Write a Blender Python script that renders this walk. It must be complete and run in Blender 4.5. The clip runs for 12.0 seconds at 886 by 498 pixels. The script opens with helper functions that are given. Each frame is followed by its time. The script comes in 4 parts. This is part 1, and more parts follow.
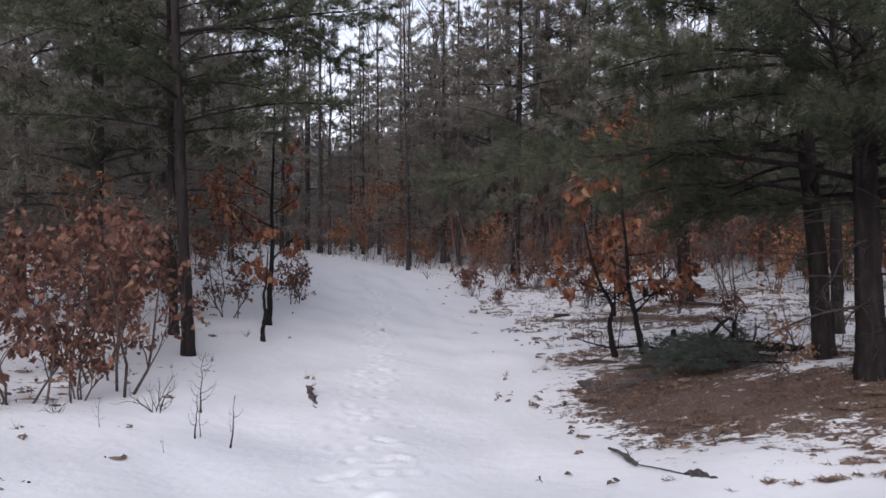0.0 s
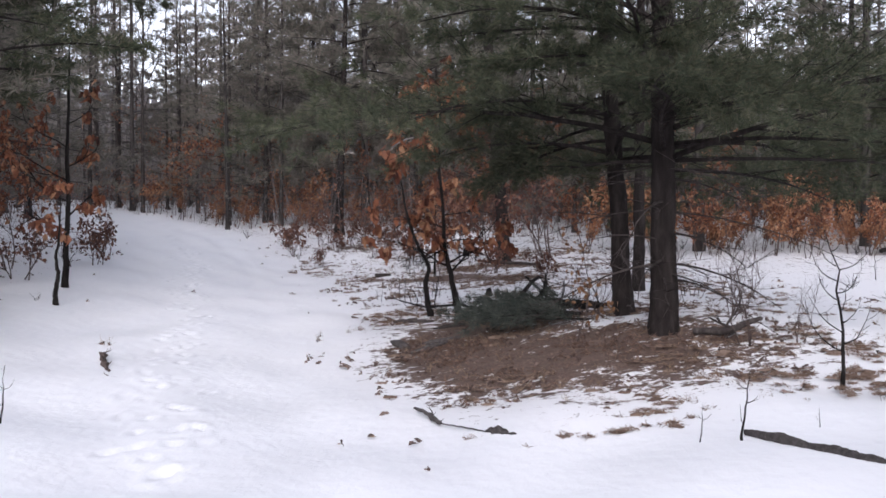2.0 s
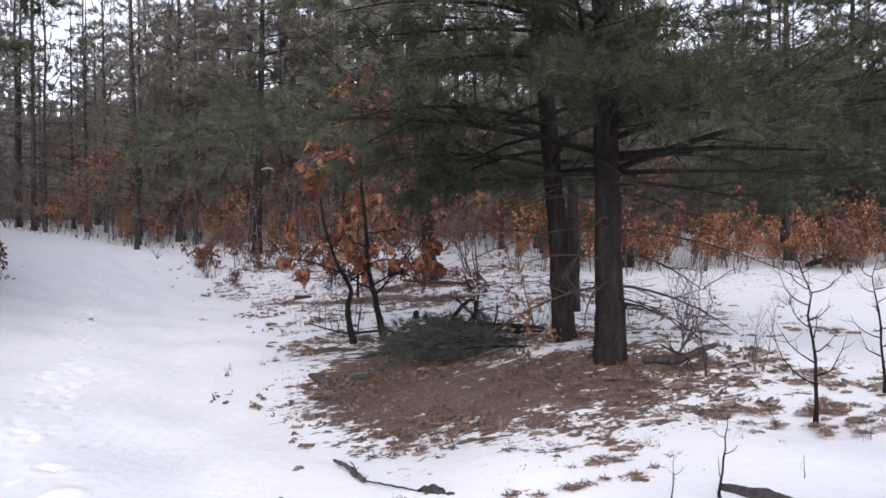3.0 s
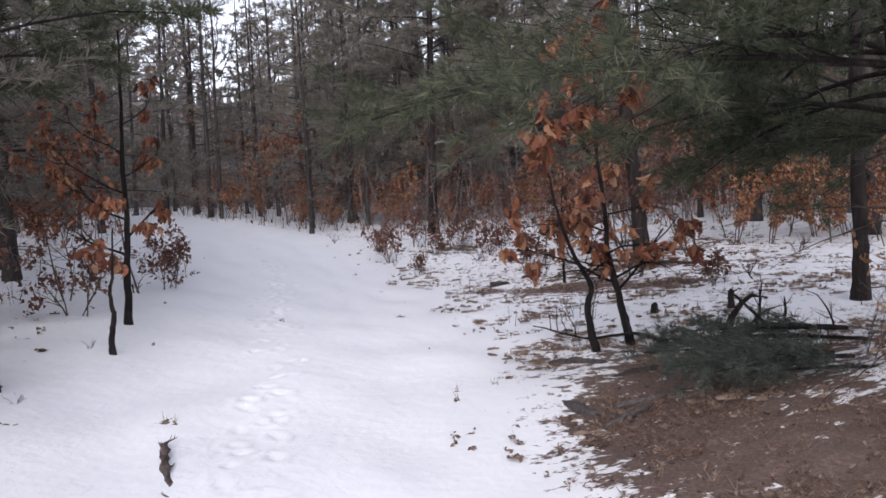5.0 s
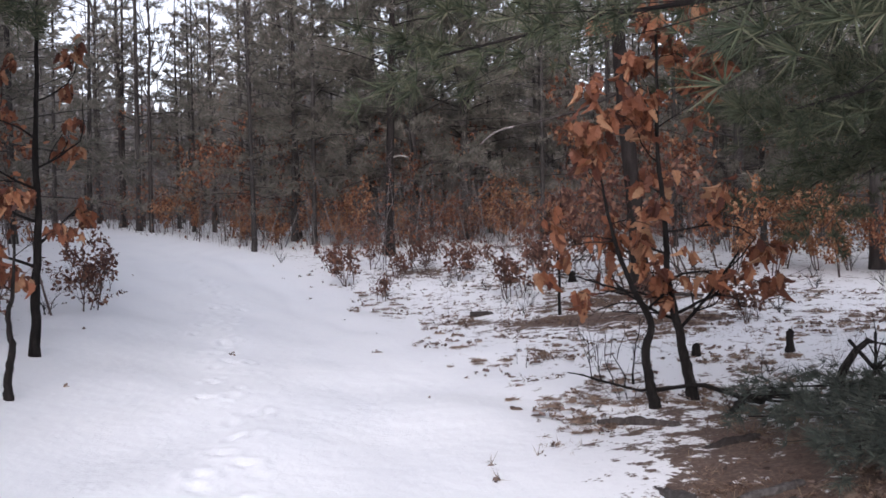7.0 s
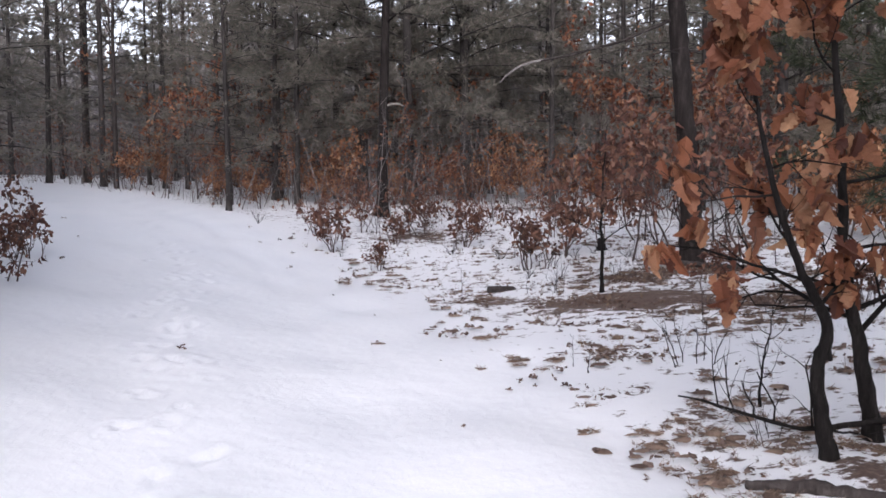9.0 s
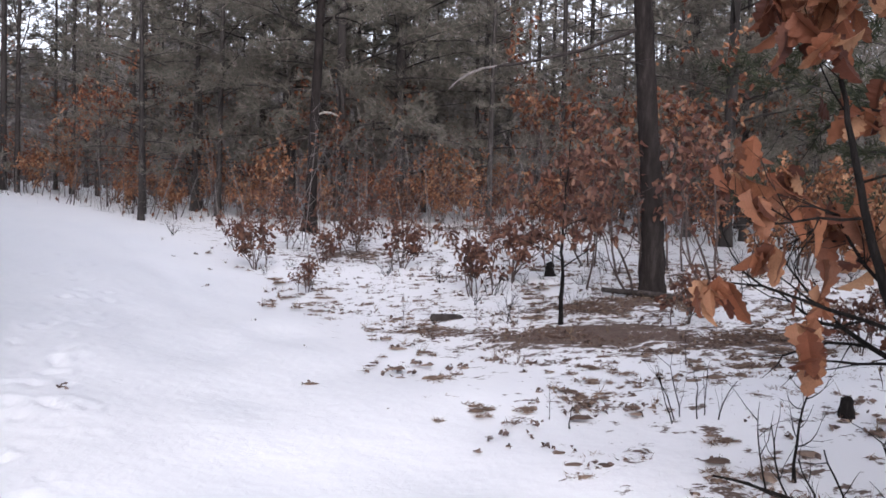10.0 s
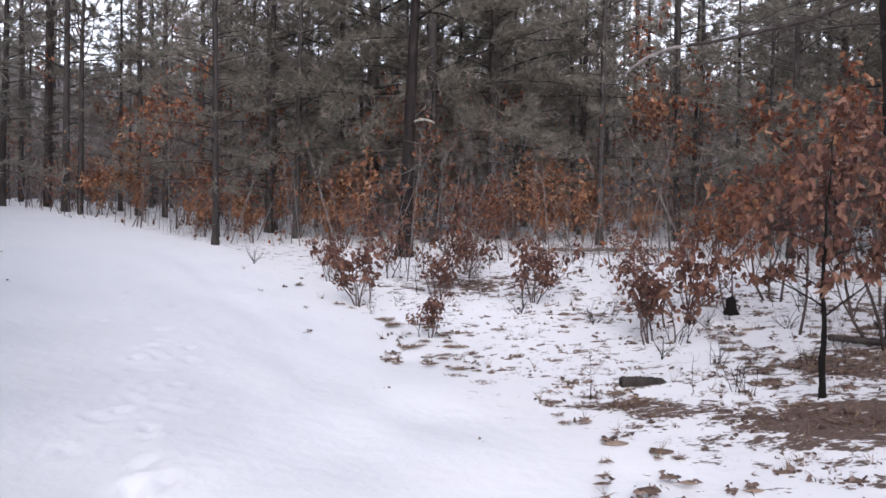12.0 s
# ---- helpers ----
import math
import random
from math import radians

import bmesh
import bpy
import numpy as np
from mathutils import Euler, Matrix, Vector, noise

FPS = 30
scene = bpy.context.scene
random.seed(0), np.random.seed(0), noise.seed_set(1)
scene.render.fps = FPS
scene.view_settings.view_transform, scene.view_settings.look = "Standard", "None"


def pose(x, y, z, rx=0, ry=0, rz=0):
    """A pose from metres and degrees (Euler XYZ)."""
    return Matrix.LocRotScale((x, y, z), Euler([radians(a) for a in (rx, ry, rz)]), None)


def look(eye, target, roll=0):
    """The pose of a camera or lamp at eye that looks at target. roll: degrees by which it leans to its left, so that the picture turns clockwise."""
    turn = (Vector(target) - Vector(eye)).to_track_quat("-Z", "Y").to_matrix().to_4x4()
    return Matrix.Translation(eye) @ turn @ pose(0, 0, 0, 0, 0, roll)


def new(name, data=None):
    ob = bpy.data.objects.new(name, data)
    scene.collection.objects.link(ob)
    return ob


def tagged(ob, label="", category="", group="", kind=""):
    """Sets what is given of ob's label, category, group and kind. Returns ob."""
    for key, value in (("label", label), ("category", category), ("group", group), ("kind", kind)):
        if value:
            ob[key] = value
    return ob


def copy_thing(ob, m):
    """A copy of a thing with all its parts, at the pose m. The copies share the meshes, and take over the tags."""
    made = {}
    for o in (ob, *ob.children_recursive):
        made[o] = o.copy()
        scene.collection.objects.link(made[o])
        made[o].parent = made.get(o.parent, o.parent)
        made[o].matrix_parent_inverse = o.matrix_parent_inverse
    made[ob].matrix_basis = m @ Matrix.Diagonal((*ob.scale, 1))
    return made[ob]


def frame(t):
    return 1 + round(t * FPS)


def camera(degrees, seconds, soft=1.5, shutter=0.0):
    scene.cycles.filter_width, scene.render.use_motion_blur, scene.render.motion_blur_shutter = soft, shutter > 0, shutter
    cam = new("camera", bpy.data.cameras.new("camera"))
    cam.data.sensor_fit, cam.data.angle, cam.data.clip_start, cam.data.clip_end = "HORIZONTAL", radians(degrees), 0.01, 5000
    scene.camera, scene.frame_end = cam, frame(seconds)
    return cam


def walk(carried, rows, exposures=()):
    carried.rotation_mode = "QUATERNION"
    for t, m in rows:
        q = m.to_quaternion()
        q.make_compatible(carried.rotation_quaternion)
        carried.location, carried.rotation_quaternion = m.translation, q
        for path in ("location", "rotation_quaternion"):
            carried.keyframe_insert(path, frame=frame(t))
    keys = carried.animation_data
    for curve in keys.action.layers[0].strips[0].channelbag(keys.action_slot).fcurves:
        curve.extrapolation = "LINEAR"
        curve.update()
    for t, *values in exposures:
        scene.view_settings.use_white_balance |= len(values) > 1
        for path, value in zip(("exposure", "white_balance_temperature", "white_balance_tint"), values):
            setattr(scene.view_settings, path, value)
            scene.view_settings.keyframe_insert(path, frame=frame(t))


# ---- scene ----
cam = camera(55.6, 12.0, soft=1.6)
PATH = [
    (0, (-0.058, 0.216, 1.506), (-0.087, 2.215, 1.54), -0.4),
    (0.5, (-0.03, 0.237, 1.522), (0.025, 2.236, 1.52), 0.1),
    (1, (-0.025, 0.247, 1.536), (0.086, 2.244, 1.515), -1.1),
    (1.5, (-0.027, 0.285, 1.507), (-0.055, 2.285, 1.484), -0.7),
    (2, (0.136, 0.431, 1.481), (0.508, 2.395, 1.42), 0.0),
    (2.5, (0.301, 0.792, 1.503), (0.926, 2.69, 1.428), 0.2),
    (3, (0.296, 1.229, 1.511), (0.844, 3.152, 1.488), -0.5),
    (3.5, (0.348, 1.662, 1.582), (0.789, 3.607, 1.433), -1.9),
    (3.7, (0.342, 1.893, 1.608), (0.735, 3.852, 1.528), -1.9),
    (5.3, (-0.397, 3.517, 1.694), (-0.221, 5.508, 1.608), -3.0),
    (5.5, (-0.516, 3.703, 1.676), (-0.315, 5.692, 1.733), -2.3),
    (6, (-0.571, 4.192, 1.639), (-0.171, 6.15, 1.551), -0.8),
    (6.5, (-0.606, 4.737, 1.68), (-0.298, 6.713, 1.676), -1.0),
    (6.7, (-0.624, 4.93, 1.64), (-0.284, 6.901, 1.624), -1.1),
    (8.3, (-0.738, 6.799, 1.552), (-0.356, 8.761, 1.474), -1.3),
    (8.5, (-0.704, 7.076, 1.588), (-0.221, 9.013, 1.468), -0.1),
    (9, (-0.56, 7.613, 1.531), (-0.169, 9.571, 1.41), -0.5),
    (9.5, (-0.526, 8.137, 1.522), (0.076, 10.042, 1.43), 0.3),
    (10, (-0.526, 8.744, 1.494), (0.044, 10.66, 1.421), 1.5),
    (10.5, (-0.655, 9.379, 1.548), (-0.092, 11.293, 1.421), 1.0),
    (11, (-0.759, 9.97, 1.553), (-0.116, 11.856, 1.381), 1.8),
    (11.5, (-0.819, 10.666, 1.582), (-0.294, 12.595, 1.507), 0.2),
    (12, (-0.939, 11.255, 1.588), (-0.493, 13.204, 1.548), 0.9),
]
EXPOSURES = [(0.0, 0.84, 6250, 18), (0.5, 1.04, 6250, 18), (1.0, 1.14, 6250, 18), (2.0, 1.2, 6250, 18), (2.5, 1.3, 6250, 18), (5.5, 1.28, 6250, 18), (8.5, 1.4, 6250, 18), (12.0, 1.64, 6250, 18)]
walk(cam, [(t, look(eye, target, roll)) for t, eye, target, roll in PATH], EXPOSURES)

# ---- sky and light: a bright overcast winter day ----
world = bpy.data.worlds.new("overcast_sky")
scene.world = world
world.use_nodes = True
wn, wl = world.node_tree.nodes, world.node_tree.links
sky = wn.new("ShaderNodeTexSky")
sky.sky_type, sky.sun_disc = "NISHITA", False
sky.sun_elevation, sky.sun_rotation = radians(22), radians(194)
sky.air_density, sky.dust_density, sky.ozone_density = 1.0, 1.0, 1.0
veil = wn.new("ShaderNodeHueSaturation")
veil.inputs["Saturation"].default_value = 0.35
wl.new(sky.outputs[0], veil.inputs["Color"])
wl.new(veil.outputs[0], wn["Background"].inputs["Color"])
wn["Background"].inputs["Strength"].default_value = 0.115
sun_data = bpy.data.lights.new("sun", "SUN")
sun_data.energy, sun_data.angle, sun_data.color = 1.5, radians(60), (1.0, 0.97, 0.93)
sun = new("sun", sun_data)
sun.matrix_world = look((-5, -20, 8.4), (0, 0, 0))


# ---- materials ----
def material(name):
    m = bpy.data.materials.new(name)
    m.use_nodes = True
    nt = m.node_tree
    return m, nt, nt.nodes["Principled BSDF"]


def node(nt, kind, inputs=None, **props):
    n = nt.nodes.new(kind)
    for key, value in props.items():
        if key == "operation":
            n.operation = value
        elif key == "data_type":
            n.data_type = value
        elif key == "attribute_name":
            n.attribute_name = value
    for key, value in (inputs or {}).items():
        if isinstance(value, bpy.types.NodeSocket):
            nt.links.new(value, n.inputs[key])
        else:
            n.inputs[key].default_value = value
    return n


def noise_of(nt, scale, detail=4.0, stretch=None, rough=0.55):
    co = nt.nodes.new("ShaderNodeTexCoord").outputs["Object"]
    if stretch:
        co = node(nt, "ShaderNodeMapping", {"Vector": co, "Scale": stretch}).outputs[0]
    return node(nt, "ShaderNodeTexNoise", {"Vector": co, "Scale": scale, "Detail": detail, "Roughness": rough}).outputs[0]


def ramp(nt, fac, stops):
    n = node(nt, "ShaderNodeValToRGB", {"Fac": fac})
    e = n.color_ramp.elements
    while len(e) < len(stops):
        e.new(0.5)
    for el, (at, col) in zip(e, stops):
        el.position, el.color = at, (*col, 1)
    return n.outputs[0]


def mix(nt, fac, a, b):
    n = node(nt, "ShaderNodeMix", data_type="RGBA")
    for slot, value in ((0, fac), (6, a), (7, b)):
        if isinstance(value, bpy.types.NodeSocket):
            nt.links.new(value, n.inputs[slot])
        else:
            n.inputs[slot].default_value = value if slot == 0 else (*value, 1)
    return n.outputs[2]


def math_of(nt, op, a, b):
    n = node(nt, "ShaderNodeMath", operation=op)
    for slot, value in ((0, a), (1, b)):
        if isinstance(value, bpy.types.NodeSocket):
            nt.links.new(value, n.inputs[slot])
        else:
            n.inputs[slot].default_value = value
    return n.outputs[0]


def bump(nt, bsdf, height, strength, distance):
    b = node(nt, "ShaderNodeBump", {"Height": height, "Strength": strength, "Distance": distance})
    nt.links.new(b.outputs[0], bsdf.inputs["Normal"])


def bark_material(name, dark, mid, pale, scale=14.0, stretch=(1, 1, 0.22)):
    m, nt, bsdf = material(name)
    plates = noise_of(nt, scale, 6, stretch, 0.68)
    big = noise_of(nt, 1.7, 3)
    col = ramp(nt, plates, [(0.3, dark), (0.52, mid), (0.75, pale)])
    col = mix(nt, math_of(nt, "MULTIPLY", big, 0.5), col, mid)
    rnd = nt.nodes.new("ShaderNodeObjectInfo").outputs["Random"]
    hs = node(nt, "ShaderNodeHueSaturation", {"Color": col, "Value": math_of(nt, "ADD", math_of(nt, "MULTIPLY", rnd, 0.5), 0.75)})
    nt.links.new(hs.outputs[0], bsdf.inputs["Base Color"])
    bsdf.inputs["Roughness"].default_value = 0.9
    bsdf.inputs["Specular IOR Level"].default_value = 0.1
    bump(nt, bsdf, plates, 1.0, 0.035)
    return m


def leaf_material(name, stops, through_light, rough=0.6, grain=30.0):
    m, nt, bsdf = material(name)
    geo = nt.nodes.new("ShaderNodeNewGeometry")
    info = nt.nodes.new("ShaderNodeObjectInfo").outputs["Random"]
    pick = math_of(nt, "FRACT", math_of(nt, "ADD", geo.outputs["Random Per Island"], info), 0.0)
    col = ramp(nt, pick, stops)
    spot = math_of(nt, "ADD", noise_of(nt, grain, 3), math_of(nt, "MULTIPLY", math_of(nt, "SUBTRACT", info, 0.5), 0.55))
    hs = node(nt, "ShaderNodeHueSaturation", {"Color": col, "Value": math_of(nt, "ADD", math_of(nt, "MULTIPLY", spot, 0.8), 0.6)})
    nt.links.new(hs.outputs[0], bsdf.inputs["Base Color"])
    bsdf.inputs["Roughness"].default_value = rough
    bsdf.inputs["Specular IOR Level"].default_value = 0.25
    tr = node(nt, "ShaderNodeBsdfTranslucent", {"Color": hs.outputs[0]})
    mx = node(nt, "ShaderNodeMixShader", {0: through_light, 1: bsdf.outputs[0], 2: tr.outputs[0]})
    nt.links.new(mx.outputs[0], nt.nodes["Material Output"].inputs[0])
    return m


PINE_BARK = bark_material("pine_bark", (0.009, 0.0075, 0.007), (0.026, 0.021, 0.020), (0.060, 0.052, 0.049))
# Pine bark again, lightened for the wood: haze put into the colour
FAR_BARK = bark_material("hazed_pine_bark", (0.023, 0.02, 0.0195), (0.05, 0.044, 0.042), (0.095, 0.085, 0.082))
OAK_BARK = bark_material("oak_bark", (0.006, 0.0053, 0.005), (0.018, 0.0155, 0.015), (0.045, 0.039, 0.037), 30.0)
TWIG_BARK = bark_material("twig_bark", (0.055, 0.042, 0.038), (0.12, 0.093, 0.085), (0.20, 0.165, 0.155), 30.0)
# Twigs of the wood paled to imitate haze; also the bleached limb end
PALE_HAZE_TWIG = bark_material("pale_haze_twig", (0.12, 0.105, 0.1), (0.21, 0.19, 0.185), (0.31, 0.29, 0.285), 30.0)
DEAD_WOOD = bark_material("dead_wood", (0.022, 0.018, 0.017), (0.062, 0.052, 0.049), (0.14, 0.125, 0.12), 20.0)
PALE_WOOD = bark_material("bleached_wood", (0.13, 0.12, 0.11), (0.24, 0.22, 0.2), (0.36, 0.34, 0.32), 20.0)
GREY_WOOD = bark_material("weathered_wood", (0.04, 0.036, 0.035), (0.1, 0.09, 0.088), (0.21, 0.194, 0.19), 34.0, (1, 1, 1))
WHITE_PINE = leaf_material("white_pine_needles", [(0.0, (0.035, 0.045, 0.029)), (0.5, (0.067, 0.078, 0.048)), (0.8, (0.102, 0.111, 0.067)), (1.0, (0.145, 0.131, 0.09))], 0.42)
FALLEN_PINE = leaf_material("cut_pine_needles", [(0.0, (0.045, 0.056, 0.05)), (0.5, (0.075, 0.09, 0.077)), (1.0, (0.125, 0.132, 0.11))], 0.35)
# Jack pine needles, lightened beyond their own green to stand in for haze
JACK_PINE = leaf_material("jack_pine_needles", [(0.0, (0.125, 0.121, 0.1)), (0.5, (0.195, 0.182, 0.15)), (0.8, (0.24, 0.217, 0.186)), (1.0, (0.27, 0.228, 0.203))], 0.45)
# Distant needles, paler still, with the haze mixed into their colour
HAZE_PINE = leaf_material("hazed_pine_needles", [(0.0, (0.145, 0.139, 0.124)), (0.5, (0.22, 0.206, 0.184)), (0.8, (0.27, 0.249, 0.227)), (1.0, (0.295, 0.257, 0.243))], 0.45)
OAK_LEAF = leaf_material("dry_oak_leaf", [(0.0, (0.075, 0.028, 0.02)), (0.4, (0.175, 0.066, 0.037)), (0.75, (0.3, 0.125, 0.067)), (1.0, (0.44, 0.255, 0.15))], 0.35, 0.5)
HEDGE_LEAF = leaf_material("orange_oak_leaf", [(0.0, (0.13, 0.055, 0.032)), (0.4, (0.26, 0.115, 0.06)), (0.75, (0.38, 0.185, 0.1)), (1.0, (0.5, 0.31, 0.185))], 0.35, 0.5)
RED_LEAF = leaf_material("dark_oak_leaf", [(0.0, (0.066, 0.03, 0.025)), (0.5, (0.13, 0.06, 0.044)), (1.0, (0.26, 0.14, 0.095))], 0.3, 0.5)
LITTER_LEAF = leaf_material("litter_leaf", [(0.0, (0.066, 0.047, 0.043)), (0.5, (0.132, 0.094, 0.083)), (1.0, (0.23, 0.168, 0.143))], 0.1, 0.8)
TAN_LEAF = leaf_material("tan_oak_leaf", [(0.0, (0.2, 0.095, 0.048)), (0.5, (0.33, 0.18, 0.095)), (1.0, (0.44, 0.275, 0.16))], 0.35, 0.5)
STRAW = leaf_material("pine_straw", [(0.0, (0.06, 0.036, 0.028)), (0.5, (0.135, 0.085, 0.065)), (1.0, (0.27, 0.185, 0.14))], 0.1, 0.8)
GRASS = leaf_material("dry_grass", [(0.0, (0.13, 0.09, 0.06)), (0.5, (0.24, 0.17, 0.115)), (1.0, (0.36, 0.27, 0.19))], 0.2, 0.8)
MAT_STRAW = leaf_material("matted_straw", [(0.0, (0.1, 0.066, 0.052)), (0.5, (0.2, 0.14, 0.108)), (1.0, (0.33, 0.245, 0.19))], 0.15, 0.8)


def snow_ground():
    m, nt, bsdf = material("snow_with_litter")
    amount = node(nt, "ShaderNodeAttribute", attribute_name="litter").outputs["Fac"]
    blot = noise_of(nt, 4.6, 6, (1.0, 1.3, 1.0), 0.68)
    fleck = noise_of(nt, 17.0, 4, (1.0, 1.6, 1.0), 0.6)
    field = math_of(nt, "ADD", math_of(nt, "MULTIPLY", blot, 1.5), math_of(nt, "SUBTRACT", math_of(nt, "MULTIPLY", fleck, 0.6), 0.55))
    edge = math_of(nt, "SUBTRACT", math_of(nt, "ADD", field, amount), 1.0)
    cover = ramp(nt, math_of(nt, "ADD", math_of(nt, "MULTIPLY", edge, 7.0), 0.5), [(0.2, (0, 0, 0)), (0.75, (1, 1, 1))])
    fine = noise_of(nt, 90.0, 5)
    grain = noise_of(nt, 34.0, 5, (1.0, 1.0, 1.0), 0.7)
    brown = ramp(nt, grain, [(0.25, (0.05, 0.032, 0.025)), (0.5, (0.125, 0.082, 0.064)), (0.75, (0.25, 0.18, 0.145))])
    brown = mix(nt, math_of(nt, "MULTIPLY", noise_of(nt, 1.8, 4), 0.6), brown, (0.12, 0.095, 0.085))
    wide = noise_of(nt, 0.7, 4)
    white = mix(nt, wide, (0.80, 0.82, 0.86), (0.88, 0.885, 0.90))
    dirty = mix(nt, math_of(nt, "MULTIPLY", amount, 0.45), white, (0.70, 0.66, 0.63))
    nt.links.new(mix(nt, cover, dirty, brown), bsdf.inputs["Base Color"])
    bsdf.inputs["Roughness"].default_value = 0.75
    bsdf.inputs["Specular IOR Level"].default_value = 0.2
    height = math_of(nt, "ADD", math_of(nt, "MULTIPLY", noise_of(nt, 5.0, 5), 1.6), math_of(nt, "MULTIPLY", fine, 0.15))
    height = math_of(nt, "ADD", height, math_of(nt, "MULTIPLY", cover, math_of(nt, "ADD", grain, -0.9)))
    bump(nt, bsdf, height, 0.26, 0.04)
    return m


SNOW = snow_ground()


# ---- mesh helpers ----
class Soup:
    """Triangles gathered into one mesh."""

    def __init__(self):
        self.v, self.f, self.n = [], [], 0

    def add(self, v, f):
        self.v.append(np.asarray(v, float))
        self.f.append(np.asarray(f, int) + self.n)
        self.n += len(v)

    def mesh(self, name, mat, smooth=False):
        me = bpy.data.meshes.new(name)
        if self.n:
            v, f = np.concatenate(self.v), np.concatenate(self.f)
            me.vertices.add(len(v))
            me.vertices.foreach_set("co", v.astype(np.float32).ravel())
            me.loops.add(f.size)
            me.loops.foreach_set("vertex_index", f.astype(np.int32).ravel())
            me.polygons.add(len(f))
            me.polygons.foreach_set("loop_start", np.arange(0, f.size, 3, dtype=np.int32))
            me.polygons.foreach_set("use_smooth", np.full(len(f), smooth))
            me.update(calc_edges=True)
        me.materials.append(mat)
        return me


def unit(a):
    return a / np.maximum(np.linalg.norm(a, axis=-1, keepdims=True), 1e-9)


def tube(soup, pts, rad, k=6, rough=0.0, rng=None):
    """A tapered, closed limb along pts."""
    pts, rad = np.asarray(pts, float), np.asarray(rad, float)
    n = len(pts)
    tan = unit(np.gradient(pts, axis=0))
    ref = np.array([0.0, 0.0, 1.0]) if abs(tan[0, 2]) < 0.8 else np.array([1.0, 0.0, 0.0])
    u = unit(np.cross(tan, ref))
    w = np.cross(tan, u)
    a = np.linspace(0, 2 * np.pi, k, endpoint=False)
    r = np.repeat(rad[:, None], k, 1)
    if rough and rng is not None:
        r = r * (1 + rng.normal(0, rough, r.shape))
    v = pts[:, None] + r[..., None] * (np.cos(a)[None, :, None] * u[:, None] + np.sin(a)[None, :, None] * w[:, None])
    v = np.concatenate([v.reshape(-1, 3), pts[:1], pts[-1:] + tan[-1:] * rad[-1]])
    i, j = np.meshgrid(np.arange(n - 1), np.arange(k), indexing="ij")
    p, q = i * k + j, i * k + (j + 1) % k
    f = np.concatenate([np.stack([p, q, q + k], -1).reshape(-1, 3), np.stack([p, q + k, p + k], -1).reshape(-1, 3)])
    j = np.arange(k)
    caps = [np.stack([(j + 1) % k, j, np.full(k, n * k)], -1), np.stack([(n - 1) * k + j, (n - 1) * k + (j + 1) % k, np.full(k, n * k + 1)], -1)]
    soup.add(v, np.concatenate([f, *caps]))


def needles(soup, at, way, count, length, width, rng, spread=0.75):
    """Tufts of long needles: count thin blades at each place, fanned about its way."""
    n = len(at)
    if not n:
        return
    base = np.repeat(at, count, 0)
    d = unit(np.repeat(unit(way), count, 0) + rng.normal(0, spread, (n * count, 3)))
    d[:, 2] -= 0.12
    ln = length * rng.uniform(0.7, 1.25, (n * count, 1))
    s = unit(np.cross(d, rng.normal(size=d.shape))) * width / 2
    v = np.stack([base - s, base + s, base + unit(d) * ln], 1).reshape(-1, 3)
    soup.add(v, np.arange(len(v)).reshape(-1, 3))


def leaf_shape(lobes, curl, rng):
    """A lobed oak leaf, stalk at the origin, 1 long, bent along and across its midrib."""
    t = np.linspace(0.06, 1.0, lobes * (3 if lobes > 2 else 2) + 1)
    deep = np.array([0.7, 1.0, 0.94] if lobes > 2 else [0.7, 1.08])
    twist = rng.normal(0, 0.35)
    w = (0.3 if lobes > 2 else 0.33) * np.sin(np.pi * t ** 0.8) ** 0.6 * deep[np.arange(len(t)) % len(deep)]
    w[-1] = 0.02
    w = w * rng.uniform(0.9, 1.1, len(t))
    bend = lambda y, x: -curl * y * y * 0.5 + abs(x) * 0.8 * curl + twist * x * y
    mid = np.array([[0, y, bend(y, 0)] for y in t])
    left = np.array([[-x, y + 0.04, bend(y, x) + rng.normal(0, 0.02)] for x, y in zip(w, t)])
    right = np.array([[x, y + 0.04, bend(y, x) + rng.normal(0, 0.02)] for x, y in zip(w, t)])
    n = len(t)
    v = np.concatenate([mid, left, right, [[0, 0, 0]]])
    f = []
    for i in range(n - 1):
        f += [(i, i + 1, n + i + 1), (i, n + i + 1, n + i), (i, 2 * n + i, 2 * n + i + 1), (i, 2 * n + i + 1, i + 1)]
    f += [(3 * n, 0, n), (3 * n, 2 * n, 0)]
    return v, np.array(f)


SHAPE_RNG = np.random.default_rng(5)
FINE_LEAVES = [leaf_shape(4, c, SHAPE_RNG) for c in (0.4, 0.8, 1.2, -0.5, 1.5, 0.2)]
DIAMOND = [(np.array([[0, 0, 0], [-0.3, 0.5, 0.08], [0, 0.55, -0.06], [0.3, 0.5, 0.08], [0, 1, -0.1]]), np.array([[0, 2, 1], [0, 3, 2], [1, 2, 4], [2, 3, 4]]))]
SMALL_LEAVES = [leaf_shape(1, c, SHAPE_RNG) for c in (0.4, 0.9, -0.5)]
ROUGH_LEAVES = [leaf_shape(2, c, SHAPE_RNG) for c in (0.4, 0.9, -0.5)]


def leaf_turns(n, rng, droop=0.75, fan=0.7):
    """Rotations for n leaves that mostly hang down from their stalks."""
    y = unit(np.stack([rng.normal(0, fan, n), rng.normal(0, fan, n), -np.abs(rng.normal(droop, 0.5, n))], -1))
    x = unit(np.cross(y, rng.normal(size=(n, 3))))
    return np.stack([x, y, np.cross(x, y)], -1)


